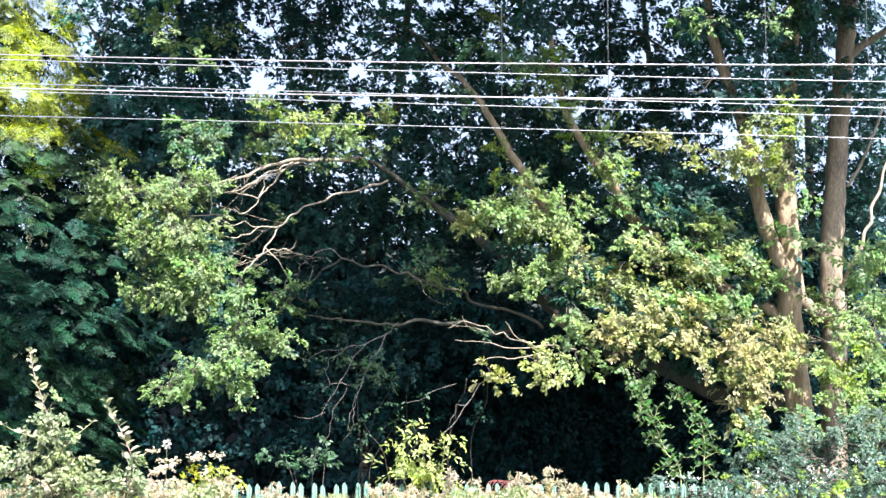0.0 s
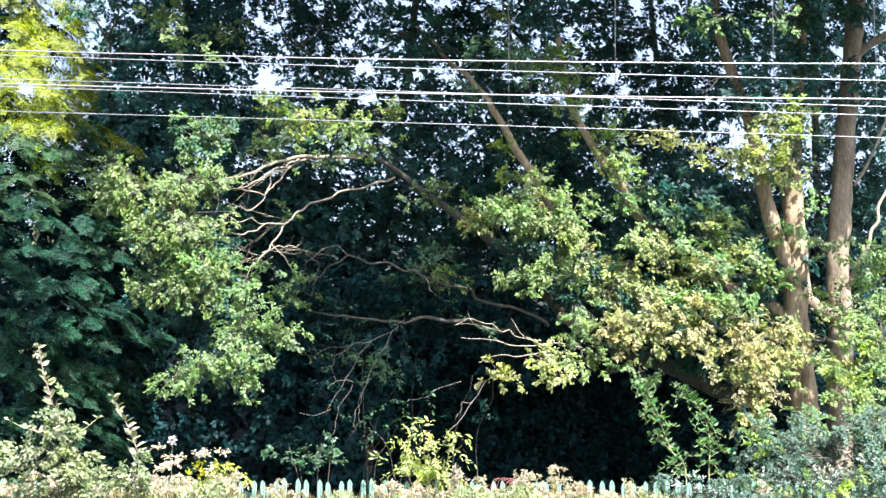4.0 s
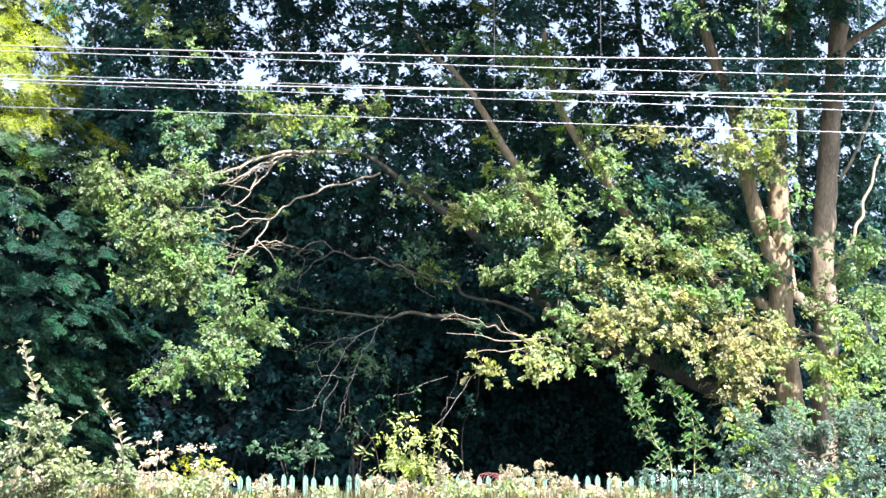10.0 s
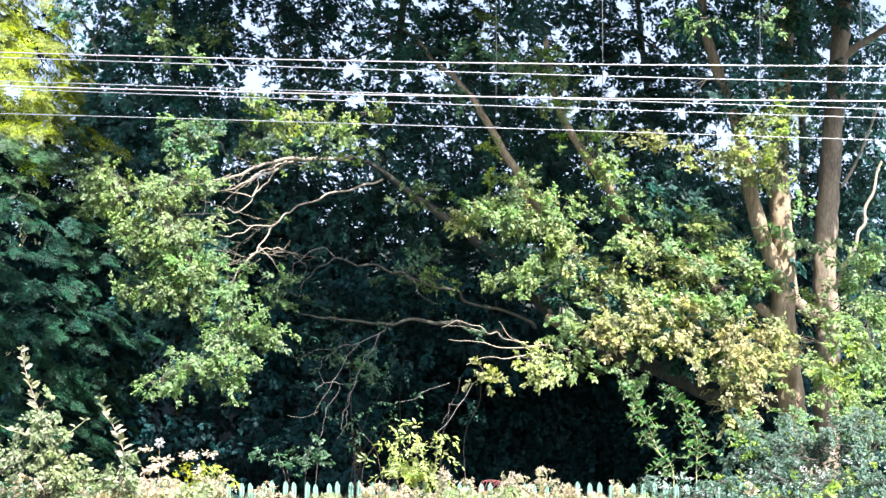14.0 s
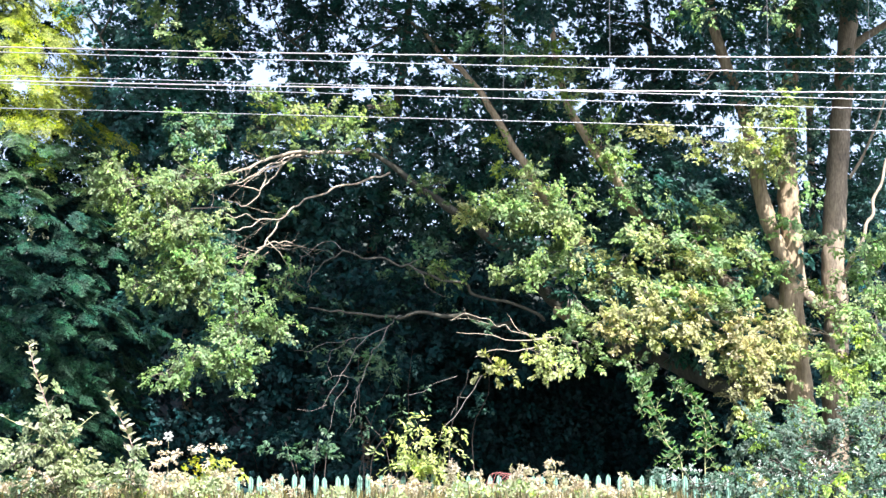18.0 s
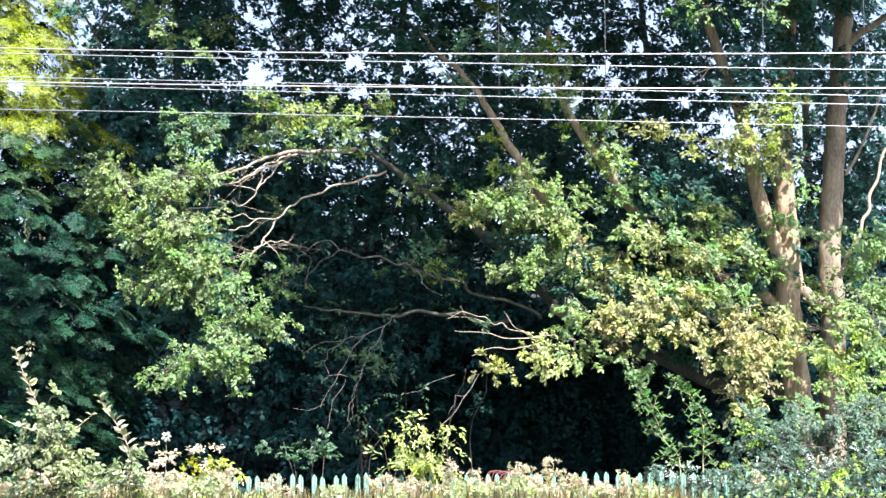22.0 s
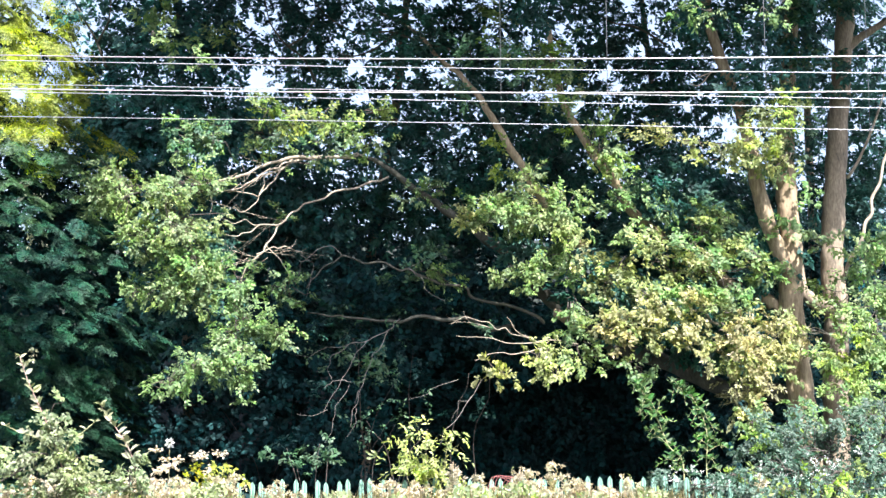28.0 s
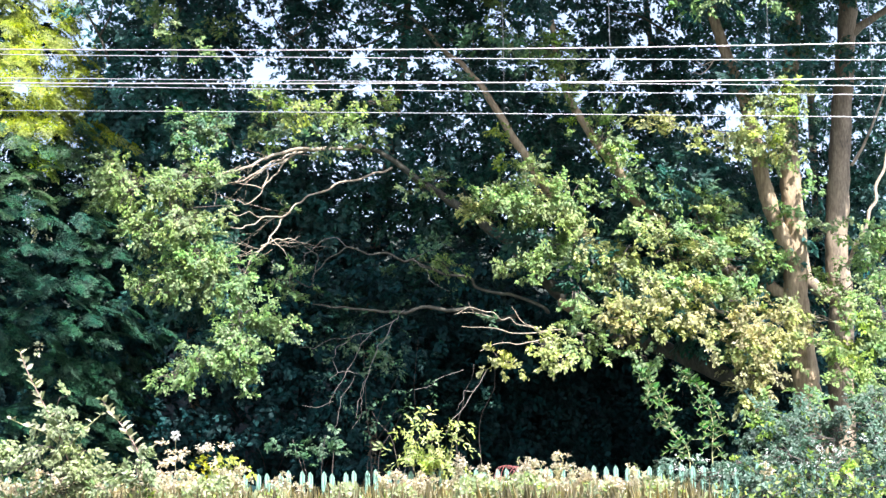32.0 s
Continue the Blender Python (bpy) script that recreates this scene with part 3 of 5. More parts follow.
    # dead sprays that hang into the gloom
    for pts, r in (([(-0.75, 28.2, 5.05), (-1.0, 28.1, 4.82), (-1.32, 28, 4.66), (-1.62, 27.9, 4.6), (-1.9, 27.9, 4.42), (-1.98, 27.9, 4.2), (-1.9, 27.9, 3.98), (-2.04, 27.9, 3.86)], 0.013),
                   ([(-1.32, 28, 4.66), (-1.5, 27.9, 4.45), (-1.6, 27.9, 4.22), (-1.74, 27.9, 4.02), (-1.95, 27.9, 3.66), (-2.05, 27.9, 3.42)], 0.012),
                   ([(-0.95, 28.1, 4.86), (-1.12, 28, 4.5), (-1.3, 27.9, 4.18), (-1.42, 27.9, 3.85), (-1.56, 27.9, 3.5), (-1.6, 27.9, 3.2)], 0.013),
                   ([(-1.9, 27.9, 3.98), (-1.7, 27.9, 4.0), (-1.52, 27.9, 3.94)], 0.009), ([(-1.42, 27.9, 3.85), (-1.52, 27.9, 3.62), (-1.5, 27.9, 3.3), (-1.68, 27.9, 3.02)], 0.008),
                   ([(-1.62, 27.9, 4.6), (-1.98, 28, 4.56), (-2.3, 28, 4.4), (-2.55, 28, 4.42)], 0.010), ([(-1.98, 27.9, 3.5), (-2.25, 27.9, 3.4), (-2.5, 27.9, 3.44)], 0.008),
                   ([(-1.62, 27.9, 3.92), (-1.85, 27.9, 3.55), (-1.9, 27.9, 3.2), (-2.02, 27.9, 2.95)], 0.008),
                   ([(-0.62, 28.1, 5.9), (-0.4, 28, 6), (-0.14, 28, 6.08), (-0.06, 28, 6.2)], 0.008), ([(-0.62, 28.1, 5.9), (-0.38, 28, 5.73), (-0.31, 28, 5.52), (0.01, 28, 5.33)], 0.01),
                   ([(-1.72, 27.9, 6.11), (-1.91, 27.9, 6.28), (-2.15, 27.8, 6.2), (-2.42, 27.7, 5.97), (-2.51, 27.7, 5.58)], 0.012), ([(-2.42, 27.6, 6.1), (-2.21, 27.7, 5.97), (-2.25, 27.7, 5.68), (-2.32, 27.7, 5.39)], 0.01),
                   ([(0.62, 27.6, 3.98), (0.42, 27.6, 3.66), (0.22, 27.6, 3.36), (0.0, 27.6, 3.14), (-0.1, 27.6, 2.9)], 0.014), ([(0.4, 27.6, 3.62), (0.22, 27.6, 3.62), (0.1, 27.6, 3.3)], 0.01),
                   ([(0.22, 28.2, 4.0), (-0.1, 28.2, 3.9), (-0.4, 28.2, 3.72), (-0.62, 28.2, 3.68)], 0.008)):
        tube("dead_twig", crooked(pts, 0.05), r * 0.6, r * 0.25, DEAD, ob, "dead grey twig", 5, 3)
    return ob


OAK = great_oak()
HANGING = [(-5.15, 27.1, 7.08, 0.70, 0.42),
        (-4.25, 27, 7.15, 0.56, 0.42),
        (-5.64, 27.2, 7.09, 0.38, 0.38),
        (-4.5, 26.9, 6.53, 0.79, 0.46),
        (-4.97, 27, 6.26, 0.42, 0.33),
        (-4.11, 26.9, 5.96, 0.46, 0.51),
        (-4.21, 27, 5.46, 0.51, 0.30),
        (-3.33, 27, 5.56, 0.32, 0.39),
        (-3.35, 26.9, 4.76, 0.46, 0.45),
        (-3.52, 26.8, 4.29, 0.46, 0.37),
        (-4.02, 26.8, 4.15, 0.46, 0.30),
        (-4.47, 26.8, 3.83, 0.30, 0.26),
        (-3.25, 26.9, 3.82, 0.28, 0.17),
        (-2.73, 27.1, 4.68, 0.24, 0.36),
        (-2.56, 27.2, 5.44, 0.21, 0.32),
        (-4.21, 27.6, 8.18, 0.40, 0.36),
        (-4.56, 27, 5.65, 0.34, 0.26),
        (-4.05, 26.9, 5.73, 0.32, 0.26),
        (-5.12, 27.2, 5.5, 0.3, 0.2),
        (-3.9, 27, 5.32, 0.3, 0.26)]
SWAYING = foliage(OAK, HANGING, LEAF_OAK, 0.06, 3.0, label="sunlit hanging foliage", twigs=True, tufty=7)
foliage(OAK, [(-5.02, 29.6, 10.33, 0.35, 0.27),
        (-4.01, 29.8, 10.54, 0.31, 0.25),
        (-5.28, 29.8, 10.97, 0.37, 0.21),
        (1.09, 29.4, 10.65, 0.24, 0.41)], LEAF_OAK, 0.09, 1.3, label="half-lit foliage")
foliage(OAK, [(-3.15, 26.8, 8.6, 0.26, 0.2),
        (-2.49, 26.8, 8.34, 0.3, 0.17),
        (-1.92, 26.9, 8.28, 0.24, 0.12),
        (-1.32, 26.9, 8.41, 0.34, 0.18),
        (-2.87, 26.8, 8.45, 0.2, 0.12)], LEAF_LIME, 0.066, 1.7, label="bright yellow-green foliage", twigs=True)
foliage(OAK, [(-4.06, 27.4, 8.29, 0.26, 0.2),
        (-4.49, 27.2, 8.04, 0.26, 0.18),
        (-3.86, 27.3, 7.93, 0.3, 0.18),
        (-2.69, 27.4, 8.12, 0.3, 0.16),
        (-2.04, 27.5, 8.0, 0.28, 0.14)], LEAF_HEDGE, 0.07, 1.6, label="mid-green foliage above the bare branches", twigs=True, tufty=6)
foliage(OAK, [(-2, 28.2, 8.35, 0.58, 0.21),
        (-2.98, 28.2, 8.3, 0.54, 0.27),
        (-1.26, 28, 8.01, 0.27, 0.19),
        (-2.15, 27.6, 7.69, 0.21, 0.10),
        (-0.33, 28.4, 7.29, 0.29, 0.27),
        (-2.72, 27.7, 6.79, 0.13, 0.11)], LEAF_OAK, 0.066, 2.29, label="sunlit foliage", twigs=True)
foliage(OAK, [(1.36, 27.9, 6.82, 0.77, 0.43),
        (0.64, 28, 6.69, 0.37, 0.35),
        (1.99, 27.9, 6.72, 0.43, 0.48),
        (2.18, 28, 6.15, 0.39, 0.43),
        (1.38, 28.2, 7.46, 0.33, 0.23),
        (1.69, 27.9, 5.75, 0.48, 0.27),
        (2.16, 27.8, 5.4, 0.40, 0.34),
        (1.12, 28, 5.81, 0.23, 0.17),
        (2.6, 28.2, 7.85, 0.47, 0.33),
        (2.14, 28.4, 9.05, 0.33, 0.27),
        (1.95, 28.5, 9.63, 0.33, 0.39),
        (3.06, 28.4, 7.24, 0.33, 0.24),
        (-0.09, 28.3, 5.94, 0.29, 0.25)], LEAF_OAK, 0.074, 2.1, label="sunlit foliage", twigs=True, tufty=11)
foliage(OAK, [(3.95, 28, 8.11, 0.43, 0.27),
        (4.63, 28, 7.91, 0.53, 0.29),
        (5.39, 27.9, 7.99, 0.46, 0.31),
        (5.95, 28.2, 8.55, 0.27, 0.54),
        (6.03, 28.2, 7.95, 0.27, 0.29),
        (3.72, 28, 6, 0.68, 0.41),
        (4.53, 28.2, 6.32, 0.49, 0.31),
        (4.61, 27.9, 5.7, 0.72, 0.43),
        (2.97, 28.2, 5.74, 0.44, 0.35),
        (3.49, 27.8, 5.26, 0.58, 0.31),
        (2.97, 28.2, 5.83, 0.39, 0.29)], LEAF_TURN, 0.076, 1.6, label="sunlit yellowing foliage", twigs=True, tufty=12)
foliage(OAK, [(4.29, 28.5, 6.68, 0.49, 0.22),
        (5.02, 28.7, 6.81, 0.28, 0.20),
        (3.39, 28.4, 6.5, 0.35, 0.22),
        (3.91, 28.6, 6.92, 0.30, 0.14)], LEAF_OAK, 0.074, 1.7, label="sunlit foliage", twigs=True, tufty=10)
foliage(OAK, [(2.12, 28.2, 8.82, 0.14, 0.14),
        (2.32, 28.2, 8.32, 0.16, 0.18),
        (2.67, 28.1, 7.78, 0.31, 0.17),
        (3.03, 28.1, 7.67, 0.17, 0.12),
        (1.99, 28.3, 9.61, 0.20, 0.31),
        (0.85, 28.4, 8.16, 0.12, 0.14),
        (1.14, 28.4, 7.74, 0.14, 0.12),
        (5.33, 27.6, 7.89, 0.38, 0.17),
        (5.87, 27.8, 8.47, 0.13, 0.38)], LEAF_LIME, 0.066, 1.8, label="golden mossy foliage along the limb", tufty=6)
foliage(OAK, [(0.63, 27.6, 6.68, 0.32, 0.25),
        (1.44, 27.5, 6.81, 0.47, 0.25),
        (1.91, 27.5, 6.52, 0.34, 0.28)], LEAF_TURN, 0.07, 1.8, label="sunlit yellowing foliage", tufty=9)
LOW_LOBES = [(2.79, 27.5, 4.9, 0.47, 0.25),
        (3.81, 27.4, 4.84, 0.66, 0.32),
        (4.73, 27.3, 4.79, 0.57, 0.40),
        (5.17, 27.2, 4.32, 0.42, 0.47),
        (4.96, 27.2, 3.58, 0.32, 0.36),
        (4.35, 27.3, 4.32, 0.47, 0.25),
        (5.59, 27.4, 4.8, 0.52, 0.28),
        (5.55, 27.5, 4.24, 0.28, 0.38),
        (4.79, 27.2, 4.13, 0.47, 0.32),
        (3.24, 27.4, 4.7, 0.47, 0.26)]
foliage(OAK, LOW_LOBES, LEAF_DRY, 0.07, 0.9, label="sunlit yellowing foliage", twigs=True)
foliage(OAK, [(3.04, 27.2, 5.17, 0.43, 0.15),
        (3.4, 27.1, 5.03, 0.32, 0.13),
        (4.22, 27.2, 5.62, 0.21, 0.32),
        (4.08, 27, 5.04, 0.21, 0.37),
        (4.98, 27, 3.84, 0.24, 0.41),
        (4.83, 27, 3.38, 0.22, 0.15),
        (5.04, 27, 4.58, 0.28, 0.28),
        (2.25, 27.7, 6.11, 0.15, 0.21),
        (1.4, 27.7, 7.18, 0.38, 0.10)], LEAF_DRY, 0.066, 1.2, label="cream and yellow withering foliage", tufty=8)
foliage(OAK, [(1.62, 27.3, 4.3, 0.3, 0.19), (1.75, 27.3, 4.22, 0.22, 0.16), (0.85, 27.4, 4.1, 0.18, 0.13)], LEAF_ASH, 0.066, 3.4, label="bright yellow-green leaves at the limb's end", twigs=True)
foliage(OAK, [(6.08, 28.5, 4.73, 0.26, 0.15),
        (5.66, 28.3, 4.57, 0.28, 0.22),
        (6.18, 28.3, 4.33, 0.18, 0.14),
        (5.15, 27.2, 4.08, 0.2, 0.3),
        (5.15, 27.1, 3.52, 0.2, 0.24)], LEAF_DRY, 0.064, 1.5, label="withered tan leaves before the trunk", twigs=True)
for k in range(12):
    start = np.array(((6.25, 28.4, 4.78), (4.86, 28.0, 4.74))[k % 2])
    way = RNG.standard_normal(3) * (0.4, 0.1, 0.16)
    tube("branch", crooked([start - way * 0.8, start, start + way], 0.1), 0.011, 0.004, BARE, OAK, "broken bare twig", 5, 3)
tube("branch", crooked([(3.6, 28.2, 5.15), (3.93, 27.9, 5.13), (4.36, 27.9, 5.1), (4.7, 28.3, 4.9)], 0.04), 0.022, 0.02, BARE, OAK, "pale bare branch", 7, 3)
foliage(OAK, LOW_LOBES, LEAF_TURN, 0.074, 0.8, label="sunlit foliage")
foliage(OAK, [(2.23, 27.6, 4.53, 0.36, 0.25),
        (2.78, 27.5, 4.38, 0.32, 0.23),
        (3.15, 27.5, 4.19, 0.21, 0.28),
        (6.52, 28.4, 6.35, 0.33, 0.20),
        (6.66, 27.6, 4.34, 0.4, 0.42),
        (7.05, 27.6, 4.72, 0.57, 0.52),
        (6.78, 27.4, 3.77, 0.47, 0.36),
        (7.43, 28.6, 5.68, 0.39, 0.36),
        (6.7, 27.2, 3.7, 0.36, 0.26),
        (7.23, 27.3, 4.14, 0.38, 0.38),
        (6.87, 28, 5.13, 0.48, 0.29)], LEAF_OAK, 0.078, 1.3, label="sunlit foliage", twigs=True, tufty=12)
foliage(OAK, [(4.29, 27.6, 5.96, 0.57, 0.36),
        (4.88, 27.5, 5.52, 0.46, 0.40),
        (4.02, 27.5, 5.33, 0.52, 0.28),
        (5.3, 27.7, 5.97, 0.25, 0.42),
        (7.29, 28, 6.2, 0.39, 0.39),
        (6.41, 28, 5.52, 0.25, 0.25),
        (7.18, 27.5, 5.09, 0.38, 0.32),
        (4.53, 27.2, 4.97, 0.47, 0.28)], LEAF_OAK, 0.078, 1.3, label="sunlit foliage", twigs=True, tufty=12)
foliage(OAK, [(7.39, 28.6, 5.92, 0.34, 0.26),
        (7.61, 28.4, 5.32, 0.32, 0.28),
        (7.22, 28.2, 4.89, 0.3, 0.22),
        (7.72, 28.8, 6.25, 0.26, 0.24)], LEAF_OAK, 0.072, 2.4, label="sunlit foliage", twigs=True, tufty=9)
foliage(OAK, [(6.55, 27.2, 4.3, 0.3, 0.2),
        (6.8, 27.1, 3.85, 0.37, 0.17),
        (7.03, 27.2, 4.32, 0.28, 0.19),
        (6.69, 27.3, 4.7, 0.28, 0.15)], LEAF_LIME, 0.068, 2.0, label="fresh yellow-green foliage", tufty=8)
# dark inner lobes, added to keep the sun off the limbs
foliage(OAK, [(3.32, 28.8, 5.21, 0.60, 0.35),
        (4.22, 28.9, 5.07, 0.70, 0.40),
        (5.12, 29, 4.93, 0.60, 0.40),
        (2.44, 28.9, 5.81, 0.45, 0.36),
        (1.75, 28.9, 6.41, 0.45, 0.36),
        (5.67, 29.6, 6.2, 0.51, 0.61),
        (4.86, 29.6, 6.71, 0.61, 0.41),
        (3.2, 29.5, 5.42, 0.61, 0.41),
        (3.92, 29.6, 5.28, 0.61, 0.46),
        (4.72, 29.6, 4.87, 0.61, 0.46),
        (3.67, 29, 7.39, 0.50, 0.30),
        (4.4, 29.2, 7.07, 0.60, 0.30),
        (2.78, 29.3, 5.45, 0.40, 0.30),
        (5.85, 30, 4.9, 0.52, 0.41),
        (5.44, 30.2, 6.59, 0.63, 0.52)], LEAF_HALF_SHADE, 0.115, 2.6, label="inner foliage added for shade, leaf colour darkened")
# lobes added behind the hanging mass so that the conifer is shaded
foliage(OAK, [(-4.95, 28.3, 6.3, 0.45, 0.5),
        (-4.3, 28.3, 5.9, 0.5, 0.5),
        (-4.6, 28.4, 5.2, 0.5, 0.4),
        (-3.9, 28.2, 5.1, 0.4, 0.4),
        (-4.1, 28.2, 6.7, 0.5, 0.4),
        (-3.6, 28.0, 4.4, 0.4, 0.4)], LEAF_HALF_SHADE, 0.1, 2.6, label="inner foliage added for shade, leaf colour darkened")
foliage(OAK, [(4.18, 28.8, 6.62, 0.34, 0.22),
        (4.69, 28.9, 6.97, 0.3, 0.2),
        (3.59, 28.7, 6.35, 0.3, 0.2),
        (3.3, 28.8, 7.47, 0.28, 0.18),
        (5.07, 28.8, 6.38, 0.26, 0.18),
        (5.36, 28.7, 7.62, 0.2, 0.16),
        (0.42, 26.6, 9.37, 0.3, 0.16),
        (0.11, 26.7, 8.78, 0.22, 0.14),
        (1.06, 26.6, 9.42, 0.26, 0.14),
        (1.39, 27, 8.98, 0.2, 0.16)], LEAF_HEDGE, 0.074, 1.5, label="mid-green leafy sprays", twigs=True, tufty=6)
foliage(OAK, [(1.1, 27.7, 7.0, 0.3, 0.16),
        (1.67, 27.7, 6.95, 0.3, 0.16),
        (0.72, 27.7, 6.76, 0.24, 0.16),
        (2.05, 27.7, 6.6, 0.26, 0.18)], LEAF_OAK, 0.07, 1.5, label="sunlit foliage", twigs=True)
foliage(OAK, [(-4.86, 27.5, 9.86, 0.16, 0.12),
        (-4.05, 27.5, 9.34, 0.16, 0.12),
        (3.83, 26, 9.79, 0.24, 0.1),
        (4.42, 26, 9.74, 0.26, 0.1),
        (5.41, 26.2, 9.79, 0.24, 0.14),
        (1.02, 27.6, 9.46, 0.2, 0.16),
        (1.88, 28.2, 9.45, 0.24, 0.26)], LEAF_OAK, 0.07, 1.6, label="sunlit sprays high in the crown", twigs=True, tufty=6)
# further lobes added in the sun's way to the low limb
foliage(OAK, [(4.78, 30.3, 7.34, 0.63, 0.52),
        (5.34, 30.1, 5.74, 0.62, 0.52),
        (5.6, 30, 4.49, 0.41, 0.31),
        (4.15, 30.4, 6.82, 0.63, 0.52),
        (3.41, 30.4, 6.3, 0.63, 0.52)], LEAF_HALF_SHADE, 0.12, 3.0, label="inner foliage added for shade, leaf colour darkened")
foliage(OAK, [(6.06, 28.8, 5.95, 0.18, 0.12),
        (5.96, 28.8, 6.95, 0.16, 0.18),
        (5.64, 28.7, 7.79, 0.20, 0.16),
        (6.32, 28.8, 7.26, 0.12, 0.20),
        (5.57, 28.8, 6.4, 0.16, 0.12)], LEAF_OAK, 0.085, 1.6, name="ivy", label="ivy sprigs on the trunk")
foliage(OAK, [(6.05, 28.9, 8.2, 0.26, 0.4),
        (6.35, 28.95, 8.75, 0.24, 0.36),
        (6.12, 29, 9.3, 0.22, 0.34),
        (6.4, 29.1, 9.9, 0.26, 0.4),
        (6.3, 29.1, 10.6, 0.3, 0.4),
        (5.9, 29.0, 10.3, 0.34, 0.34),
        (5.3, 28.9, 8.75, 0.2, 0.24),
        (7.1, 29.6, 9.9, 0.14, 0.2),
        (7.2, 29.6, 11.0, 0.3, 0.3)], LEAF_HEDGE, 0.075, 2.0, name="ivy", label="ivy hiding the upper trunk", tufty=5)
# added crown above, out of sight over the bank, to shade the wood
over = [(x, (27.8 if x < -0.6 else 26.7) + 0.3 * math.sin(x * 2.1), 13.3 + 0.4 * math.cos(x * 1.7), 1.5, 1.5) for x in np.arange(-4.4, 6.2, 1.5)]
over += [(x, 28.9 + 0.5 * math.sin(x), 14.6 + 0.5 * math.cos(x * 2), 1.7, 1.5) for x in np.arange(-4.3, 9.5, 1.7)]
over += [(x, 24.7 + 0.3 * math.sin(x * 3), 13.3 + 0.2 * math.cos(x * 2), 1.3, 1.0) for x in (2.0, 3.0)]
over += [(x, 31.3, 15.8 + 0.5 * math.cos(x * 2), 1.7, 1.5) for x in np.arange(-8, 9.5, 1.9)]
over += [(x, 28.0, 11.7, 1.1, 0.6) for x in (5.6, 6.8, 8.0)]
over += [(x, 24.8, 10.75 + 0.1 * math.sin(x * 3), 0.6, 0.4) for x in (7.4, 8.4)]
over += [(x, 27.2, 11.95, 0.8, 0.5) for x in (6.6, 7.5, 8.4, 9.3)]
over += [(x, 28.2, 13.1, 1.1, 0.8) for x in (6.2, 7.4, 8.6)]
over += [(x, 25.3, 13.9, 1.3, 0.9) for x in (1.9,)]
over += [(x, 24.1, 12.4, 0.8, 0.55) for x in (-7.3, -6.4, -5.5, -4.6)]
# unseen lobes set sunward of stems and branches to shade them
sun_blockers = [tuple(np.array(p) + far * np.array(SUN_WAY)) + (0.9, 0.6) for far in (4.3, 5.7) for p in [(4.79, 29.2, 11.01), (4.9, 29.2, 10.38), (5.02, 29.2, 9.86), (5.14, 29.1, 9.21), (6.3, 29.5, 10.67), (6.26, 29.4, 9.91), (6.23, 29.4, 9.28), (7.61, 30, 11.24), (7.48, 30, 10.59), (7.4, 30, 9.84), (8, 29.8, 10.43), (0.16, 28.9, 9.64), (0.61, 28.8, 9.26), (1.98, 28.9, 9.68)]]
sun_blockers += [(x, 22.4 + 0.2 * x, 12.6, 0.65, 0.55) for x in (0.5, 1.2, 1.9)]
sun_blockers += [(-2.0, 25.5, 12.4, 0.5, 0.4)]
foliage(OAK, sun_blockers, LEAF_HALF_SHADE, 0.15, 4.6, label="unseen upper crown, added overhead", deep=1.0, shape=KITE, tufty=3)
foliage(OAK, over, LEAF_HALF_SHADE, 0.17, 1.8, label="unseen upper crown, added overhead", deep=1.0, shape=KITE, tufty=2.5)


# ---- the second trunk ----
def second_tree():
    ob = thing("maple_tree", "tall grey-brown trunk with one pale side branch", "tree", "trees of the wood")
    tube("trunk", [(7.0, 30, 0.5), (7.05, 30, 3.13), (7.08, 30, 4.15), (7.13, 30, 5.18), (7.09, 30, 6.11), (7.14, 30, 6.84), (7.23, 30, 7.78), (7.32, 30, 8.84), (7.46, 30, 10.12), (7.56, 30, 11.09), (7.78, 30.2, 12.9)], 0.25, 0.15, BARK_GREY, ob, "grey-brown bark with sunlit patches", 16, 6)
    tube("stem", [(7.11, 30, 5.23), (6.83, 29.8, 5.36), (6.58, 29.7, 5.48), (6.46, 29.8, 5.72), (6.43, 30, 6.56)], 0.15, 0.1, BARK_GREY, ob, "curved side stem", 10, 6)
    tube("branch", [(7.43, 30, 10.05), (7.71, 29.9, 10.3), (8.11, 29.8, 10.54), (8.72, 29.7, 10.94)], 0.09, 0.05, BARK_GREY, ob, "side branch", 8, 6)
    tube("branch", crooked([(7.15, 30, 5.6), (7.32, 29.6, 6.14), (7.51, 29.4, 6.5), (7.7, 29.4, 6.96), (7.87, 29.4, 7.52), (8.04, 29.4, 8.09)], 0.05, 1), 0.042, 0.024, BARE, ob, "pale side branch", 8, 6)
    tube("branch", [(7.44, 30, 7.71), (7.63, 29.8, 8.05), (7.84, 29.6, 8.58), (8.05, 29.5, 9.19)], 0.03, 0.018, BARE, ob, "pale side branch", 8, 6)
    return ob


MAPLE = second_tree()
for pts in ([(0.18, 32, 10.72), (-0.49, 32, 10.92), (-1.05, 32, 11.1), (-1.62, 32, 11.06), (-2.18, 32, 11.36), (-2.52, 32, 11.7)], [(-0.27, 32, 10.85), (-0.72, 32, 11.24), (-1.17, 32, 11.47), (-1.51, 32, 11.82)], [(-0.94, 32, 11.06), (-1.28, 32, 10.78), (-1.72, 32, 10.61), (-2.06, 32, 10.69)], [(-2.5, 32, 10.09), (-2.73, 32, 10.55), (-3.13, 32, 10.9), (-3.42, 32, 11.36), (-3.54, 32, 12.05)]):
    tube("branch", pts, 0.03, 0.008, BARK_SHADED, MAPLE, "thin dark branch against the sky", 6, 5)
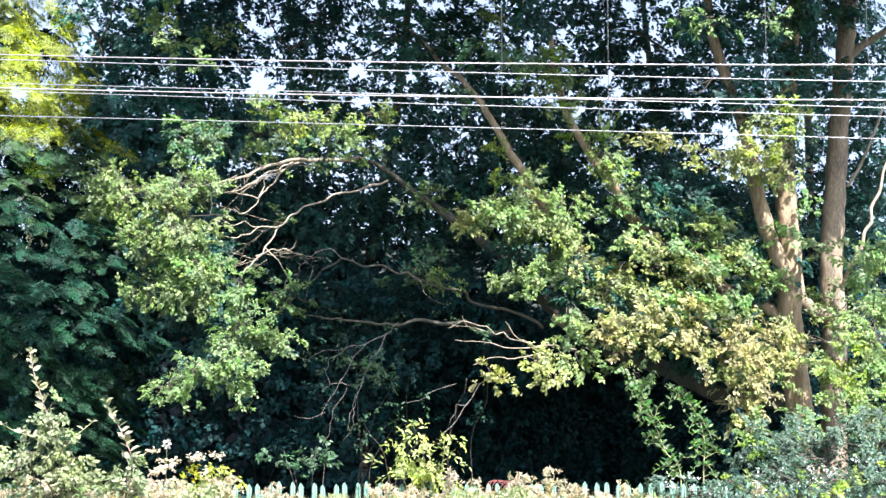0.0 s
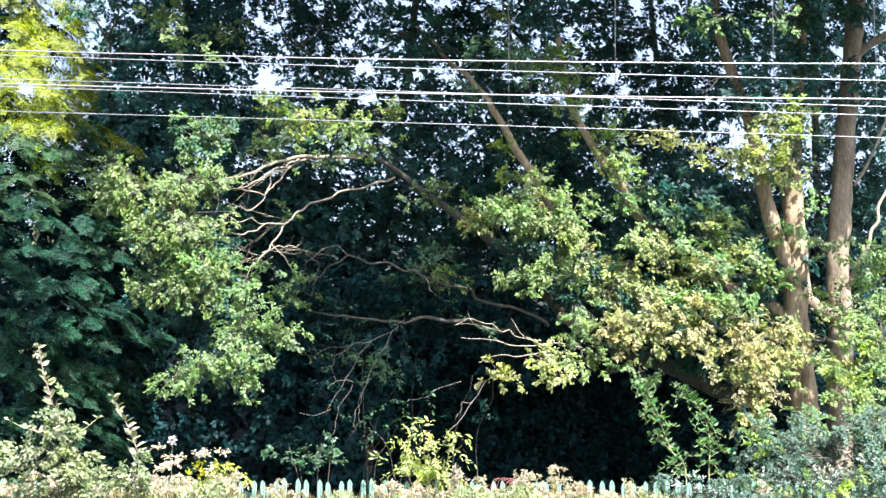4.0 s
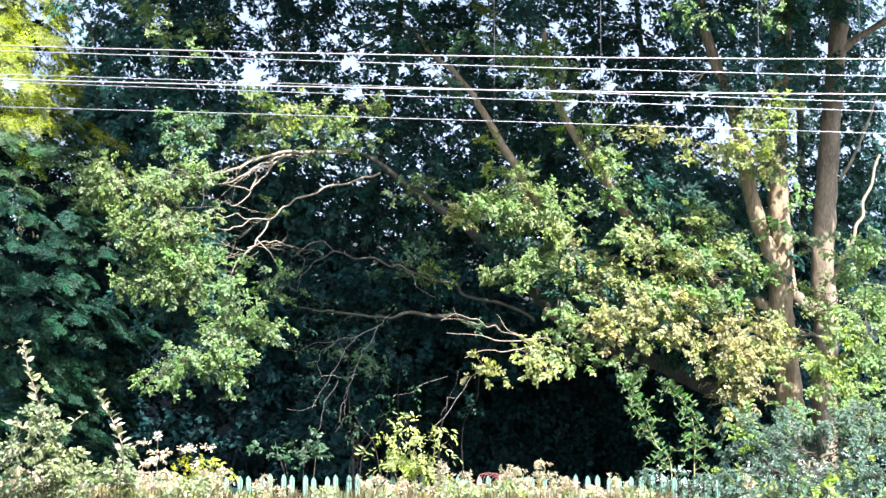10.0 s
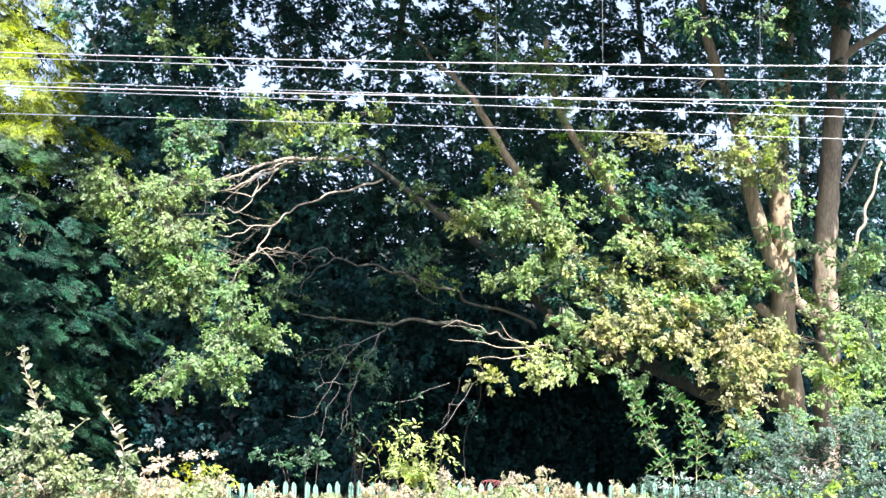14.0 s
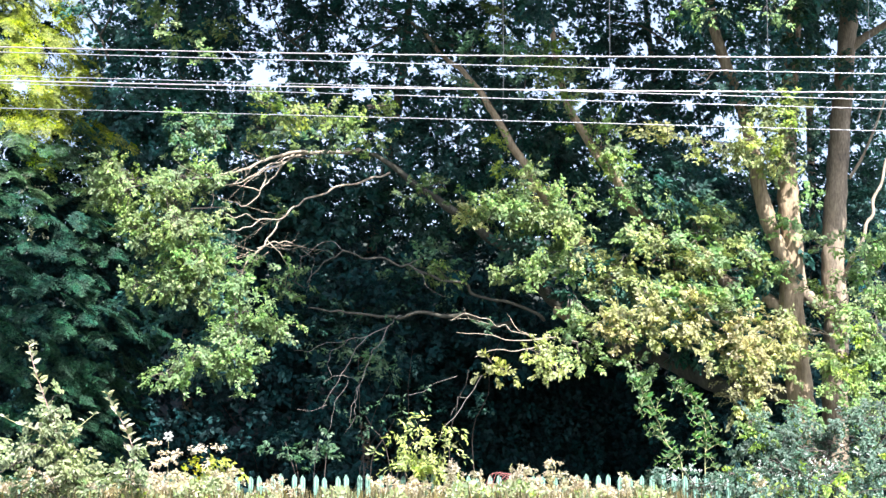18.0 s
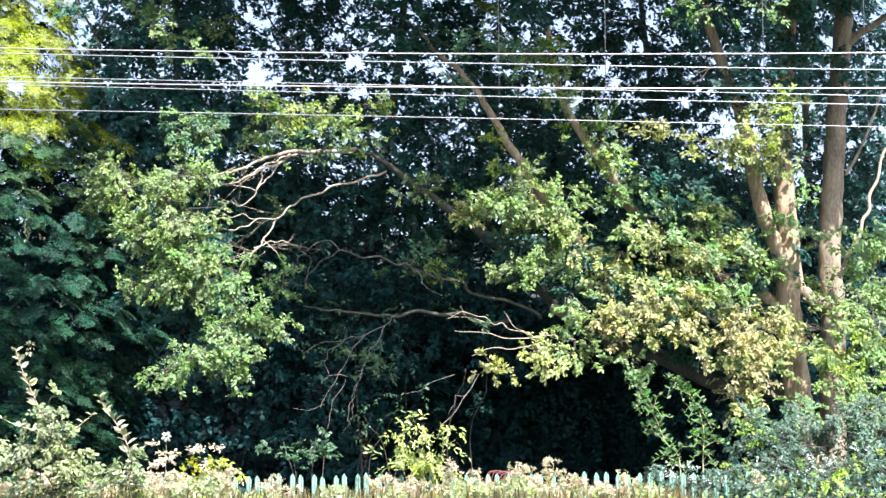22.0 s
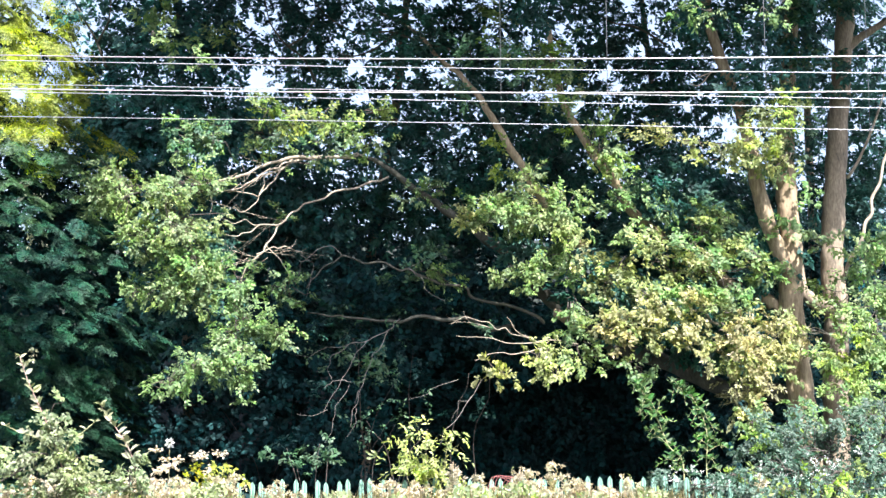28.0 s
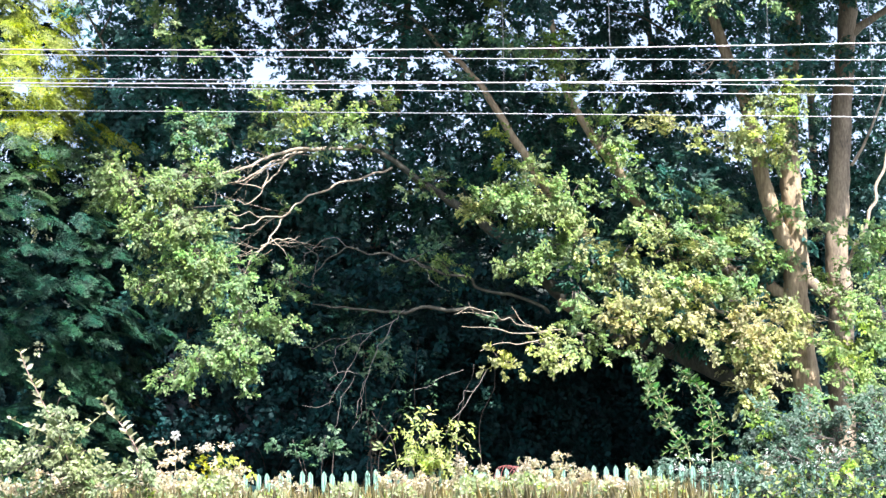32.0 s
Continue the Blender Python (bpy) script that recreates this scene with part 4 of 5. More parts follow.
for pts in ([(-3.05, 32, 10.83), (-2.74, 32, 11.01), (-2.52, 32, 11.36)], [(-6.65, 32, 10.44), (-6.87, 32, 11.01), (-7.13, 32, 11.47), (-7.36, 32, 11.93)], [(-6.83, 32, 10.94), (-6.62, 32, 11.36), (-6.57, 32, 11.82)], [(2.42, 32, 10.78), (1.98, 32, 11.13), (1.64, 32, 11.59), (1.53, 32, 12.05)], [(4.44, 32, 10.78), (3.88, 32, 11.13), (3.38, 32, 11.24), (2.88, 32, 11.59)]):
    tube("branch", pts, 0.03, 0.008, BARK_SHADED, MAPLE, "thin dark branch against the sky", 6, 5)
# these two lobes are added out of sight above the trunk
foliage(MAPLE, [(7.9, 31, 14.37, 2.68, 1.93),
        (6.41, 32, 13.57, 1.99, 1.33)], LEAF_HALF_SHADE, 0.14, 0.6, label="unseen upper crown, added overhead", deep=1.0, shape=KITE, tufty=2.5)
foliage(MAPLE, [(4.51, 29.4, 10.91, 0.30, 0.18),
        (5.23, 29.4, 10.96, 0.36, 0.22),
        (-0.45, 29, 10.22, 0.60, 0.45),
        (-0.97, 29.4, 10.65, 0.51, 0.41),
        (1.69, 29, 10.54, 0.50, 0.50),
        (4.66, 28.5, 10.3, 0.49, 0.44),
        (5.51, 28.6, 9.71, 0.54, 0.49),
        (6.34, 28.7, 9.94, 0.34, 0.69),
        (6.08, 28.5, 9.27, 0.24, 0.39),
        (6.03, 28.6, 10.43, 0.34, 0.39),
        (7.24, 29.2, 10.59, 0.40, 0.40),
        (7.04, 29.4, 9.48, 0.14, 0.30),
        (5.52, 28.5, 8.87, 0.39, 0.30),
        (7.78, 29.4, 9.91, 0.41, 0.51),
        (5.83, 31, 10.86, 0.96, 0.75),
        (7.02, 31, 10.64, 0.43, 0.75),
        (7.99, 30.5, 7.8, 0.53, 0.63),
        (7.95, 30.5, 6.73, 0.53, 0.53)], LEAF_HALF_SHADE, 0.1, 1.6, label="shaded foliage")
foliage(MAPLE, [(8.09, 31, 8.65, 0.48, 0.54),
        (8.3, 31, 9.4, 0.4, 0.4),
        (8.1, 31.2, 8.1, 0.36, 0.4),
        (5.77, 32, 10.09, 0.44, 0.44),
        (6.19, 32.5, 9.98, 0.34, 0.56),
        (2.43, 32, 11.36, 0.66, 0.40),
        (7.31, 32, 9.3, 0.27, 0.44),
        (-2.73, 32, 10.32, 0.38, 0.22),
        (-7.12, 32, 11.36, 0.29, 0.44),
        (-3.52, 32, 10.55, 0.24, 0.22)], LEAF_HALF_SHADE, 0.1, 1.6, label="shaded foliage")


# ---- dark trees behind ----
def back_tree(trunk, r, label, lobes, mat, size, dense):
    ob = thing("woodland_tree", label, "tree", "trees of the wood")
    tube("trunk", trunk, r, r * 0.45, BARK_GREY, ob, "dark trunk in shade", 8, 4)
    foliage(ob, lobes, mat, size, dense * 1.15, label="shaded foliage", deep=0.9, shape=KITE, tufty=2.2)
    x, y, _ = trunk[-1]
    # unseen high lobes, added so the rear bank gets no sun
    tall = [(x + 2.2 * math.sin(k * 2.4) * (k > 0), y - 0.8 + 1.6 * math.cos(k * 2.4) * (k > 0), 15.2 + 0.75 * k, 2.1 - 0.12 * k, 1.5) for k in range(7)]
    foliage(ob, tall, mat, 0.19, 1.0, label="unseen upper crown, added overhead", deep=1.0, shape=KITE, tufty=2.5)
    return ob


back_tree([(-5.84, 38, 2.17), (-5.78, 37, 6.71), (-5.66, 35, 10.17), (-5.52, 33.6, 14.12)], 0.15, "dense tree in deep shade, the shade put into its leaf colour", [(-5.62, 33, 11.39, 1.15, 1.14),
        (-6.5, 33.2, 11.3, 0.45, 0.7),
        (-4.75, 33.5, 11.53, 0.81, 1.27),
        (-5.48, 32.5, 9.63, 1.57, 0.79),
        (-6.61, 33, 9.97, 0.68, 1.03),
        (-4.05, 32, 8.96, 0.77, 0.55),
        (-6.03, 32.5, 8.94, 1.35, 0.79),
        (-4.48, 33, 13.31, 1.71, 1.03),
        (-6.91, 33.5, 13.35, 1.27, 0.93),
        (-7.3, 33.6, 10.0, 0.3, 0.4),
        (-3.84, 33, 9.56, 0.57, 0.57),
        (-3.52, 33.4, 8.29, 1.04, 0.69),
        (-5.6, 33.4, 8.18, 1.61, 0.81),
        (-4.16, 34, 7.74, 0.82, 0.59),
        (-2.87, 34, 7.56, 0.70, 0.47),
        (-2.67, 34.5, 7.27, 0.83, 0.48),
        (-3.73, 34.5, 7.15, 0.71, 0.48)], LEAF_BLUE_SHADE, 0.105, 2.76)
back_tree([(-1.75, 36, 2.19), (-1.66, 36, 6.6), (-1.02, 35, 10.17), (-0.54, 34.5, 14.43)], 0.15, "slender woodland tree, its leaf colour darkened for shade", [(-2.55, 34, 11.54, 1.06, 0.70),
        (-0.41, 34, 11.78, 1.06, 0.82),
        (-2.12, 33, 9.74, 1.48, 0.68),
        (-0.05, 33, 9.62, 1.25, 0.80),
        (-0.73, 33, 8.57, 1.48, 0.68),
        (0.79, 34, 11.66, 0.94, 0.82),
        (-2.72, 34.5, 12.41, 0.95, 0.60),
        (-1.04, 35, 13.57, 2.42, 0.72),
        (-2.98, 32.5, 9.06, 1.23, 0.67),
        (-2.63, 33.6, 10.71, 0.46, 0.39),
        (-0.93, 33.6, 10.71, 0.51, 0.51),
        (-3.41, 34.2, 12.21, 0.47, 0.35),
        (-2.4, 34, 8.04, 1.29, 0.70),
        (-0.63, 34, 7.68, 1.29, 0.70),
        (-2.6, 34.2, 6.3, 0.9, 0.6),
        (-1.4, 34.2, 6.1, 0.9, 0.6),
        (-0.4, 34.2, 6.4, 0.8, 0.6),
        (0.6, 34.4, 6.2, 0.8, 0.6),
        (-1.9, 34.4, 5.4, 0.9, 0.5)], LEAF_HALF_SHADE, 0.105, 2.21)
SLENDER = back_tree([(5.35, 38, 2.17), (5.43, 38, 6.83), (4.72, 36, 10.39), (4.11, 34.5, 14.43)], 0.11, "slender woodland tree, its leaf colour darkened for shade", [(1.62, 34, 10.68, 0.94, 0.70),
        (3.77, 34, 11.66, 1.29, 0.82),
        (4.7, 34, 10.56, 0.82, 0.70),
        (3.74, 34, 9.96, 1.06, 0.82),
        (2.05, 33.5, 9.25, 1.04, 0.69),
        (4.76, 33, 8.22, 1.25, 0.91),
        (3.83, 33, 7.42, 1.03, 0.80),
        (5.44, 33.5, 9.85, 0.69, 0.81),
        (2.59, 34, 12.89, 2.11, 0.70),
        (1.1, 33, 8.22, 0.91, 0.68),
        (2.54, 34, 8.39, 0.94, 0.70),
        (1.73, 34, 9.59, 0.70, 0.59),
        (3.08, 34.4, 10.9, 0.59, 0.48)], LEAF_HALF_SHADE, 0.105, 2.12)
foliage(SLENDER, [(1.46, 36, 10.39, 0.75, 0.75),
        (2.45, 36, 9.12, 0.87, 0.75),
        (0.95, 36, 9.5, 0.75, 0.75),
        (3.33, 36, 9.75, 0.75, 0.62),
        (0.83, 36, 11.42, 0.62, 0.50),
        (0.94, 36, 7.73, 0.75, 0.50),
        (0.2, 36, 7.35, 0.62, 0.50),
        (4.7, 36, 9.62, 0.75, 0.62)], LEAF_HALF_SHADE, 0.105, 2.4, label="shaded foliage", deep=0.9, shape=KITE, tufty=2.2)
back_tree([(8.21, 37, 2.18), (8.34, 37, 6.71), (8.1, 36, 10.39), (8.01, 35, 14.6)], 0.13, "woodland tree, its leaf colour darkened for shade", [(7.61, 34, 8.39, 1.06, 1.29),
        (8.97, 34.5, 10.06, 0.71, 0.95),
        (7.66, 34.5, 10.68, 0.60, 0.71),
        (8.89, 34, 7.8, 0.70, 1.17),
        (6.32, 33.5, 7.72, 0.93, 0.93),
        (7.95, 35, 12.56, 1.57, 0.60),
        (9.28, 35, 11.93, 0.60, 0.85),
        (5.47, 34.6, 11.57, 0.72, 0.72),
        (6.77, 35, 12.05, 0.72, 0.72)], LEAF_HALF_SHADE, 0.105, 1.84)


# ---- the conifer with a sunlit golden top ----
def golden_tree():
    ob = thing("conifer_tree", "feathery dark conifer with a golden sunlit crown", "tree", "trees of the wood")
    tube("trunk", [(-9.3, 33, 0.5), (-9.3, 33, 6.2), (-9.3, 33, 10), (-9.3, 33, 14.5)], 0.2, 0.05, BARK_GREY, ob, "dark trunk", 8, 4)
    return ob


GOLD = golden_tree()
# core lobes fill the cone; their dark colour stands for shade
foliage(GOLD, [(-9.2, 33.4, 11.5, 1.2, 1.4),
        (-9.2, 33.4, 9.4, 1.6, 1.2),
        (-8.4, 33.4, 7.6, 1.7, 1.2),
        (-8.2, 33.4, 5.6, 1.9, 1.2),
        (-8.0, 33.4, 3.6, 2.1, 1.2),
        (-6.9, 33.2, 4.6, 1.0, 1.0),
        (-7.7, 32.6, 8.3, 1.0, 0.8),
        (-6.9, 32.8, 7.0, 1.0, 0.9)], LEAF_CONIFER_SHADE, 0.1, 2.2, label="inner foliage, darkened for shade", droop=0.6, tufty=4)


def frond_mesh(mat):
    """A flat drooping frond one metre long, feathered twice."""
    pos, ax = [], []
    for s in np.linspace(0.1, 1.0, 17):
        spine = np.array((0.03 * math.sin(5 * s), -s, -0.22 * s * s))
        for way in (-1, 1):
            a = radians(62 - 30 * s) * RNG.uniform(0.85, 1.15)
            d = np.array((way * math.sin(a), -math.cos(a), -0.12 - 0.25 * RNG.random()))
            ln = (0.44 * (1 - s) ** 0.7 + 0.06) * RNG.uniform(0.75, 1.2)
            for q in np.arange(0.0, ln, 0.056):
                p = spine + d * q + (0, 0, -0.25 * q * q)
                for turn in (-1, 1):
                    pos.append(p)
                    ax.append(d + turn * 0.75 * np.array((-d[1], d[0], 0)) + 0.18 * RNG.standard_normal(3))
    n = len(pos)
    nr = unit(np.array((0, 0, 1.0)) + 0.3 * RNG.standard_normal((n, 3)))
    v, f = leaf_data(np.array(pos), np.array(ax), nr, 0.095 * RNG.uniform(0.6, 1.3, n), KITE * (0.58, 1, 1))
    return quads_mesh("frond", v, f, mat)


def fronds():
    """Tiers of fronds round a cone that narrows upwards: the 300 over the middle heights as parts, the rest joined."""
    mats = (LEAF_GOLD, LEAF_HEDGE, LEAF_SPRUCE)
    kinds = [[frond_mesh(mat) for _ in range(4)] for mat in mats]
    spots = []
    z = 2.2
    while z < 12.2:
        r = 3.3 - 0.1 * (5 - z) if z < 5 else 3.6 - 0.25 * (z - 6.4) if z < 9.9 else 2.72 - 0.42 * (z - 9.9)
        a = -0.35 + 0.1 * RNG.random()
        while a < 1.6:
            h = z + 0.14 * RNG.standard_normal()
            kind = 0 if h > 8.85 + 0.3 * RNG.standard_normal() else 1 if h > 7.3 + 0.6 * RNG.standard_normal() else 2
            size = RNG.uniform(0.6, 0.9) if kind == 0 else RNG.uniform(0.45, 0.72)
            q = r - 0.85 * size + 0.2 * RNG.standard_normal()
            dip = RNG.uniform(0.35, 0.9) if kind == 0 else RNG.uniform(0.0, 0.75)
            turn = Euler((dip, 0.25 * RNG.standard_normal(), a + 0.5 * RNG.standard_normal()))
            spots.append((kind, RNG.integers(0, 4), (-9.3 + q * math.sin(a), 33 - q * math.cos(a), h), turn, size))
            a += RNG.uniform(0.28, 0.44) / r
        z += 0.25
    spots.sort(key=lambda w: abs(w[2][2] - 6.9))
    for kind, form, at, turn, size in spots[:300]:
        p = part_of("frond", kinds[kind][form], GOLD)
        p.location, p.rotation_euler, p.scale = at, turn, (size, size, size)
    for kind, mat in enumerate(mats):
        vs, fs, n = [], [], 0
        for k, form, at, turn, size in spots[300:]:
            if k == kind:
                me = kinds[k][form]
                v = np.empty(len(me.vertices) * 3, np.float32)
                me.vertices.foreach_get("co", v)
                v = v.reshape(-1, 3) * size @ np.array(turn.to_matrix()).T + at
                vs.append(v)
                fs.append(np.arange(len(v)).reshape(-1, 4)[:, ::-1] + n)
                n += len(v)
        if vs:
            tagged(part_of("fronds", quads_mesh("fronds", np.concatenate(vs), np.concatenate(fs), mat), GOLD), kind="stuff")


fronds()
# pale leaf colour imitates small bright glints on the conifer
foliage(GOLD, [(-7.37, 28.9, 7.49, 0.06, 0.02),
        (-7.24, 28.9, 6.5, 0.06, 0.02),
        (-7.35, 28.9, 4.65, 0.08, 0.04)], LEAF_SHRUB, 0.06, 0.2, label="pale sprigs put in for small bright glints", per=10)


# ---- thicket behind, too dense to count ----
def thicket():
    ob = thing("thicket", "dense undergrowth and hedge wood, leaves coloured for deep shade", "thicket", kind="stuff")
    vs, fs, n = [], [], 0
    for k in range(1640):
        x, y = RNG.uniform(-12, 12), RNG.uniform(32.6, 38.5)
        z = 0.6 + RNG.random() ** 0.9 * (5.8 if y < 34 else 8.2)
        if k > 1150:
            x, y, z = RNG.uniform(-1, 5), RNG.uniform(35.8, 37.5), RNG.uniform(0.6, 5.4)
        if k > 1400:
            x, y, z = RNG.uniform(-13, 13), RNG.uniform(38.5, 40), RNG.uniform(1.6, 8.5)
        if -0.4 < x < 4.4 and z < 4.7 and y < 35.6:
            continue
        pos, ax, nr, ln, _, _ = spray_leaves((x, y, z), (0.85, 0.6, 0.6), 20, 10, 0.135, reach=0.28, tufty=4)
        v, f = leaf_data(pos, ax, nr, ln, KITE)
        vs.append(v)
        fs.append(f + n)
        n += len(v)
    part_of("leaves", quads_mesh("leaves", np.concatenate(vs), np.concatenate(fs), LEAF_DEEP_SHADE), ob)
    lines = []
    for _ in range(26):
        x, y = RNG.uniform(-10, 10), RNG.uniform(33.6, 37)
        if -0.6 < x < 4.6:
            continue
        h = RNG.uniform(2, 6)
        lean = 0.25 * RNG.standard_normal(2)
        lines.append(([(x, y, 0.5), (x + lean[0] * h * 0.1, y, 0.5 + h * 0.35), (x + lean[0] * h * 0.8, y, 0.5 + h * 0.7), (x + lean[0] * h, y + lean[1] * h * 0.3, 0.5 + h)], RNG.uniform(0.006, 0.014), 0.003))
    tubes("stems", lines, TWIG, ob)


thicket()


# ---- plants on the bank ----
def spring(base, tip, bend=0.12):
    b, t = np.array(base, float), np.array(tip, float)
    return [b, b + (t - b) * 0.35 + (bend * RNG.standard_normal(), 0, 0), b + (t - b) * 0.7 + (bend * RNG.standard_normal() * 0.6, 0, 0), t]


def shoot(parent, name, pts, r, leaf, count, mat, stalk, start=0.25, shape=BROAD, label=""):
    """A stem with leaves set round it, smaller to the tip; the leaves hang under the stem."""
    base = np.array(pts[0])
    line = curve_points([np.array(p) - base for p in pts], 8)
    st = tube(name, [tuple(np.array(p) - base) for p in pts], r, r * 0.35, stalk, parent, label, sides=6, per=8, rough=0.03)
    st.location = base
    t = np.clip(start + (1 - start) * (np.arange(count) + 0.5 + 0.9 * RNG.standard_normal(count)) / count, start, 1)
    idx = t * (len(line) - 1)
    pos = np.stack([np.interp(idx, np.arange(len(line)), line[:, k]) for k in range(3)], 1)
    ang = np.arange(count) * 2.4 + RNG.random(count)
    ax = np.stack([np.cos(ang), 0.6 * np.sin(ang), 0.45 + 0.3 * RNG.random(count)], 1)
    nr = unit(np.array((0.1, -0.5, 0.7)) + 0.35 * RNG.standard_normal((count, 3)))
    ln = leaf * (1.05 - 0.45 * t) * (0.8 + 0.4 * RNG.random(count))
    v, f = leaf_data(pos, ax, nr, ln, shape)
    part_of("leaves", quads_mesh("leaves", v, f, mat), st)
    return st


def sallow():
    ob = thing("sallow_shrub", "pale-leaved sallow shrub with tall arching shoots", "shrub", at=(-5.1, 22.3, 0.6))
    o = np.array((-5.1, 22.3, 0.6))

    def rel(pts):
        return [tuple(np.array(p) - o) for p in pts]
    tall = shoot(ob, "shoot", rel([(-5.09, 22.3, 2.46), (-5.2, 22.2, 3.02), (-5.34, 22.2, 3.43), (-5.45, 22.1, 3.81), (-5.53, 22.1, 4.13)]), 0.010, 0.16, 36, LEAF_SHRUB, PINK_STALK, 0.12, NARROW * (2.2, 1, 1.6), label="tall swaying shoot")
    arch = shoot(ob, "shoot", rel([(-4.12, 22.3, 2.42), (-4.16, 22.2, 2.76), (-4.29, 22.2, 3.06), (-4.42, 22.2, 3.28), (-4.5, 22.1, 3.48)]), 0.009, 0.16, 28, LEAF_SHRUB, PINK_STALK, 0.2, NARROW * (2.2, 1, 1.6), label="arching swaying shoot")
    shoot(ob, "shoot", rel([(-5.23, 22.2, 2.8), (-5.43, 22.1, 2.98), (-5.66, 22.1, 3.06), (-5.83, 22, 3.15)]), 0.009, 0.14, 10, LEAF_SHRUB, STALK, 0.2)
    shoot(ob, "shoot", rel([(-5.08, 22.2, 2.8), (-4.93, 22.2, 2.98), (-4.78, 22.2, 3.11), (-4.64, 22.2, 3.23)]), 0.008, 0.13, 8, LEAF_SHRUB, STALK, 0.2)
    foliage(ob, [tuple(np.array(c[:3]) - o) + c[3:] for c in [(-5.3, 22.2, 3.3, 0.12, 0.2),
        (-5.27, 22.2, 2.98, 0.23, 0.20),
        (-5.21, 22.2, 2.72, 0.32, 0.31),
        (-5.29, 22.2, 2.42, 0.46, 0.25),
        (-5.77, 22.3, 2.42, 0.26, 0.28),
        (-4.91, 22.2, 2.33, 0.26, 0.18),
        (-4.2, 22.2, 2.6, 0.12, 0.16),
        (-4.12, 22.2, 2.33, 0.38, 0.15),
        (-5.43, 22.2, 2.05, 0.84, 0.23)]], LEAF_SALLOW, 0.07, 2.6, label="pale sunlit leaves", twigs=True)
    for x in (-0.5, -0.1, 0.3):
        tube("stem", [(x * 0.3, 0, -0.1), (x * 0.7, 0, 0.6), (x, -0.05, 1.3)], 0.02, 0.012, STALK, ob, sides=6)
    return tall, arch


TALL, ARCH = sallow()


def weed(seed):
    """A tall weed with seed heads."""
    ob = thing("seeding_weed", "tall sunlit weed with pale pinkish seed heads", "weed", "weeds along the fence")
    h = 1.66
    for k in range(3):
        x = 0.16 * RNG.standard_normal()
        hh = h * (0.86 + 0.2 * RNG.random())
        st = shoot(ob, "stem", [(x * 0.4, 0, -0.05), (x * 0.7, 0.03 * RNG.standard_normal(), hh * 0.5), (x, 0.05 * RNG.standard_normal(), hh)], 0.008, 0.12, 16, LEAF_WEED, STALK, 0.3, NARROW)
        m = 150
        way = unit(RNG.standard_normal((m, 3)))
        tuft = np.stack([0.07 * RNG.standard_normal(10), 0.06 * RNG.standard_normal(10), RNG.uniform(-0.18, 0.1, 10)], 1)
        pos = tuft[np.arange(m) % 10] + way * 0.026 * RNG.random((m, 1)) + (x * 0.6, 0, hh)
        v, f = leaf_data(pos, unit(way + (0, 0, 0.3)), unit(RNG.standard_normal((m, 3)) + (0, -0.5, 0.5)), 0.045 * (0.6 + 0.8 * RNG.random(m)), OVATE)
        tagged(part_of("seed_head", quads_mesh("seed_head", v, f, PETAL), st, "pale pinkish seed head"), kind="stuff")
    return ob


WEEDS = [weed(k) for k in range(6)]
for k, w in enumerate(WEEDS):
    w.location = (-6.8 + k * 2.3, 24.1, 0.58)
for i in range(108):
    weed_x = RNG.uniform(-7.2, 3.1)
    if -3.1 < weed_x < -0.6 and i % 3:
        continue
    copy_thing(WEEDS[i % 6], pose(weed_x, RNG.uniform(23.2, 24.75), 0.54 + (0.06 if weed_x < -2.9 else -0.12 if weed_x > -0.2 else 0) + RNG.uniform(-0.22, 0.14), 0, 0, RNG.uniform(0, 360)))


for head_x, head_z in ((0.25, 0.2), (1.05, 0.24), (1.2, 0.16), (1.5, 0.26), (1.68, 0.14), (-1.05, 0.06), (2.55, 0.12)):
    copy_thing(WEEDS[int(head_x * 20) % 6], pose(head_x, 24.2, 0.58 + head_z, 0, 0, 90 * head_x))


for _ in range(34):
    copy_thing(WEEDS[RNG.integers(0, 6)], pose(RNG.uniform(0.1, 3.2), RNG.uniform(23.4, 24.5), 0.40 + RNG.uniform(-0.18, 0.14), 0, 0, RNG.uniform(0, 360)))


def grass():
    """Grass blades, small leaves and seed fluff, too many to count."""
    ob = thing("tall_grass", "tall straw-coloured grass and weeds on the bank", "grass", kind="stuff")
    n = 14000
    pos = np.stack([RNG.uniform(-9, 3.4, n), RNG.uniform(21.8, 24.8, n), np.full(n, 0.55)], 1)
    ax = unit(np.array((0, 0, 1.0)) + 0.16 * RNG.standard_normal((n, 3)))
    nr = unit(RNG.standard_normal((n, 3)) * (1, 0.3, 0) + (0, -1, 0.2))
    v, f = leaf_data(pos, ax, nr, RNG.uniform(0.8, 1.72, n), NARROW * (0.06, 1, 1))
    part_of("blades", quads_mesh("blades", v, f, STRAW), ob)
    for name, mat, n, size in (("leaves", LEAF_WEED, 27000, 0.09), ("fluff", PETAL, 12000, 0.045), ("green_leaves", LEAF_LIME, 7000, 0.08)):
        x = RNG.uniform(-9, 9 if name == "green_leaves" else 3.6, n)
        top = 1.41 + 0.16 * np.sin(x * 2.3) * np.sin(x * 0.9 + 1) + 0.1 * np.sin(x * 7.1)
        pos = np.stack([x, RNG.uniform(22.3, 24.8, n), 0.7 + top * RNG.random(n) ** 0.5], 1)
        v, f = leaf_data(pos, unit(RNG.standard_normal((n, 3)) + (0, 0, 0.4)), unit(RNG.standard_normal((n, 3)) * 0.6 + (0, -0.5, 0.6)), size * RNG.uniform(0.6, 1.3, n), NARROW * (2, 1, 1))
        part_of(name, quads_mesh(name, v, f, mat), ob)


grass()


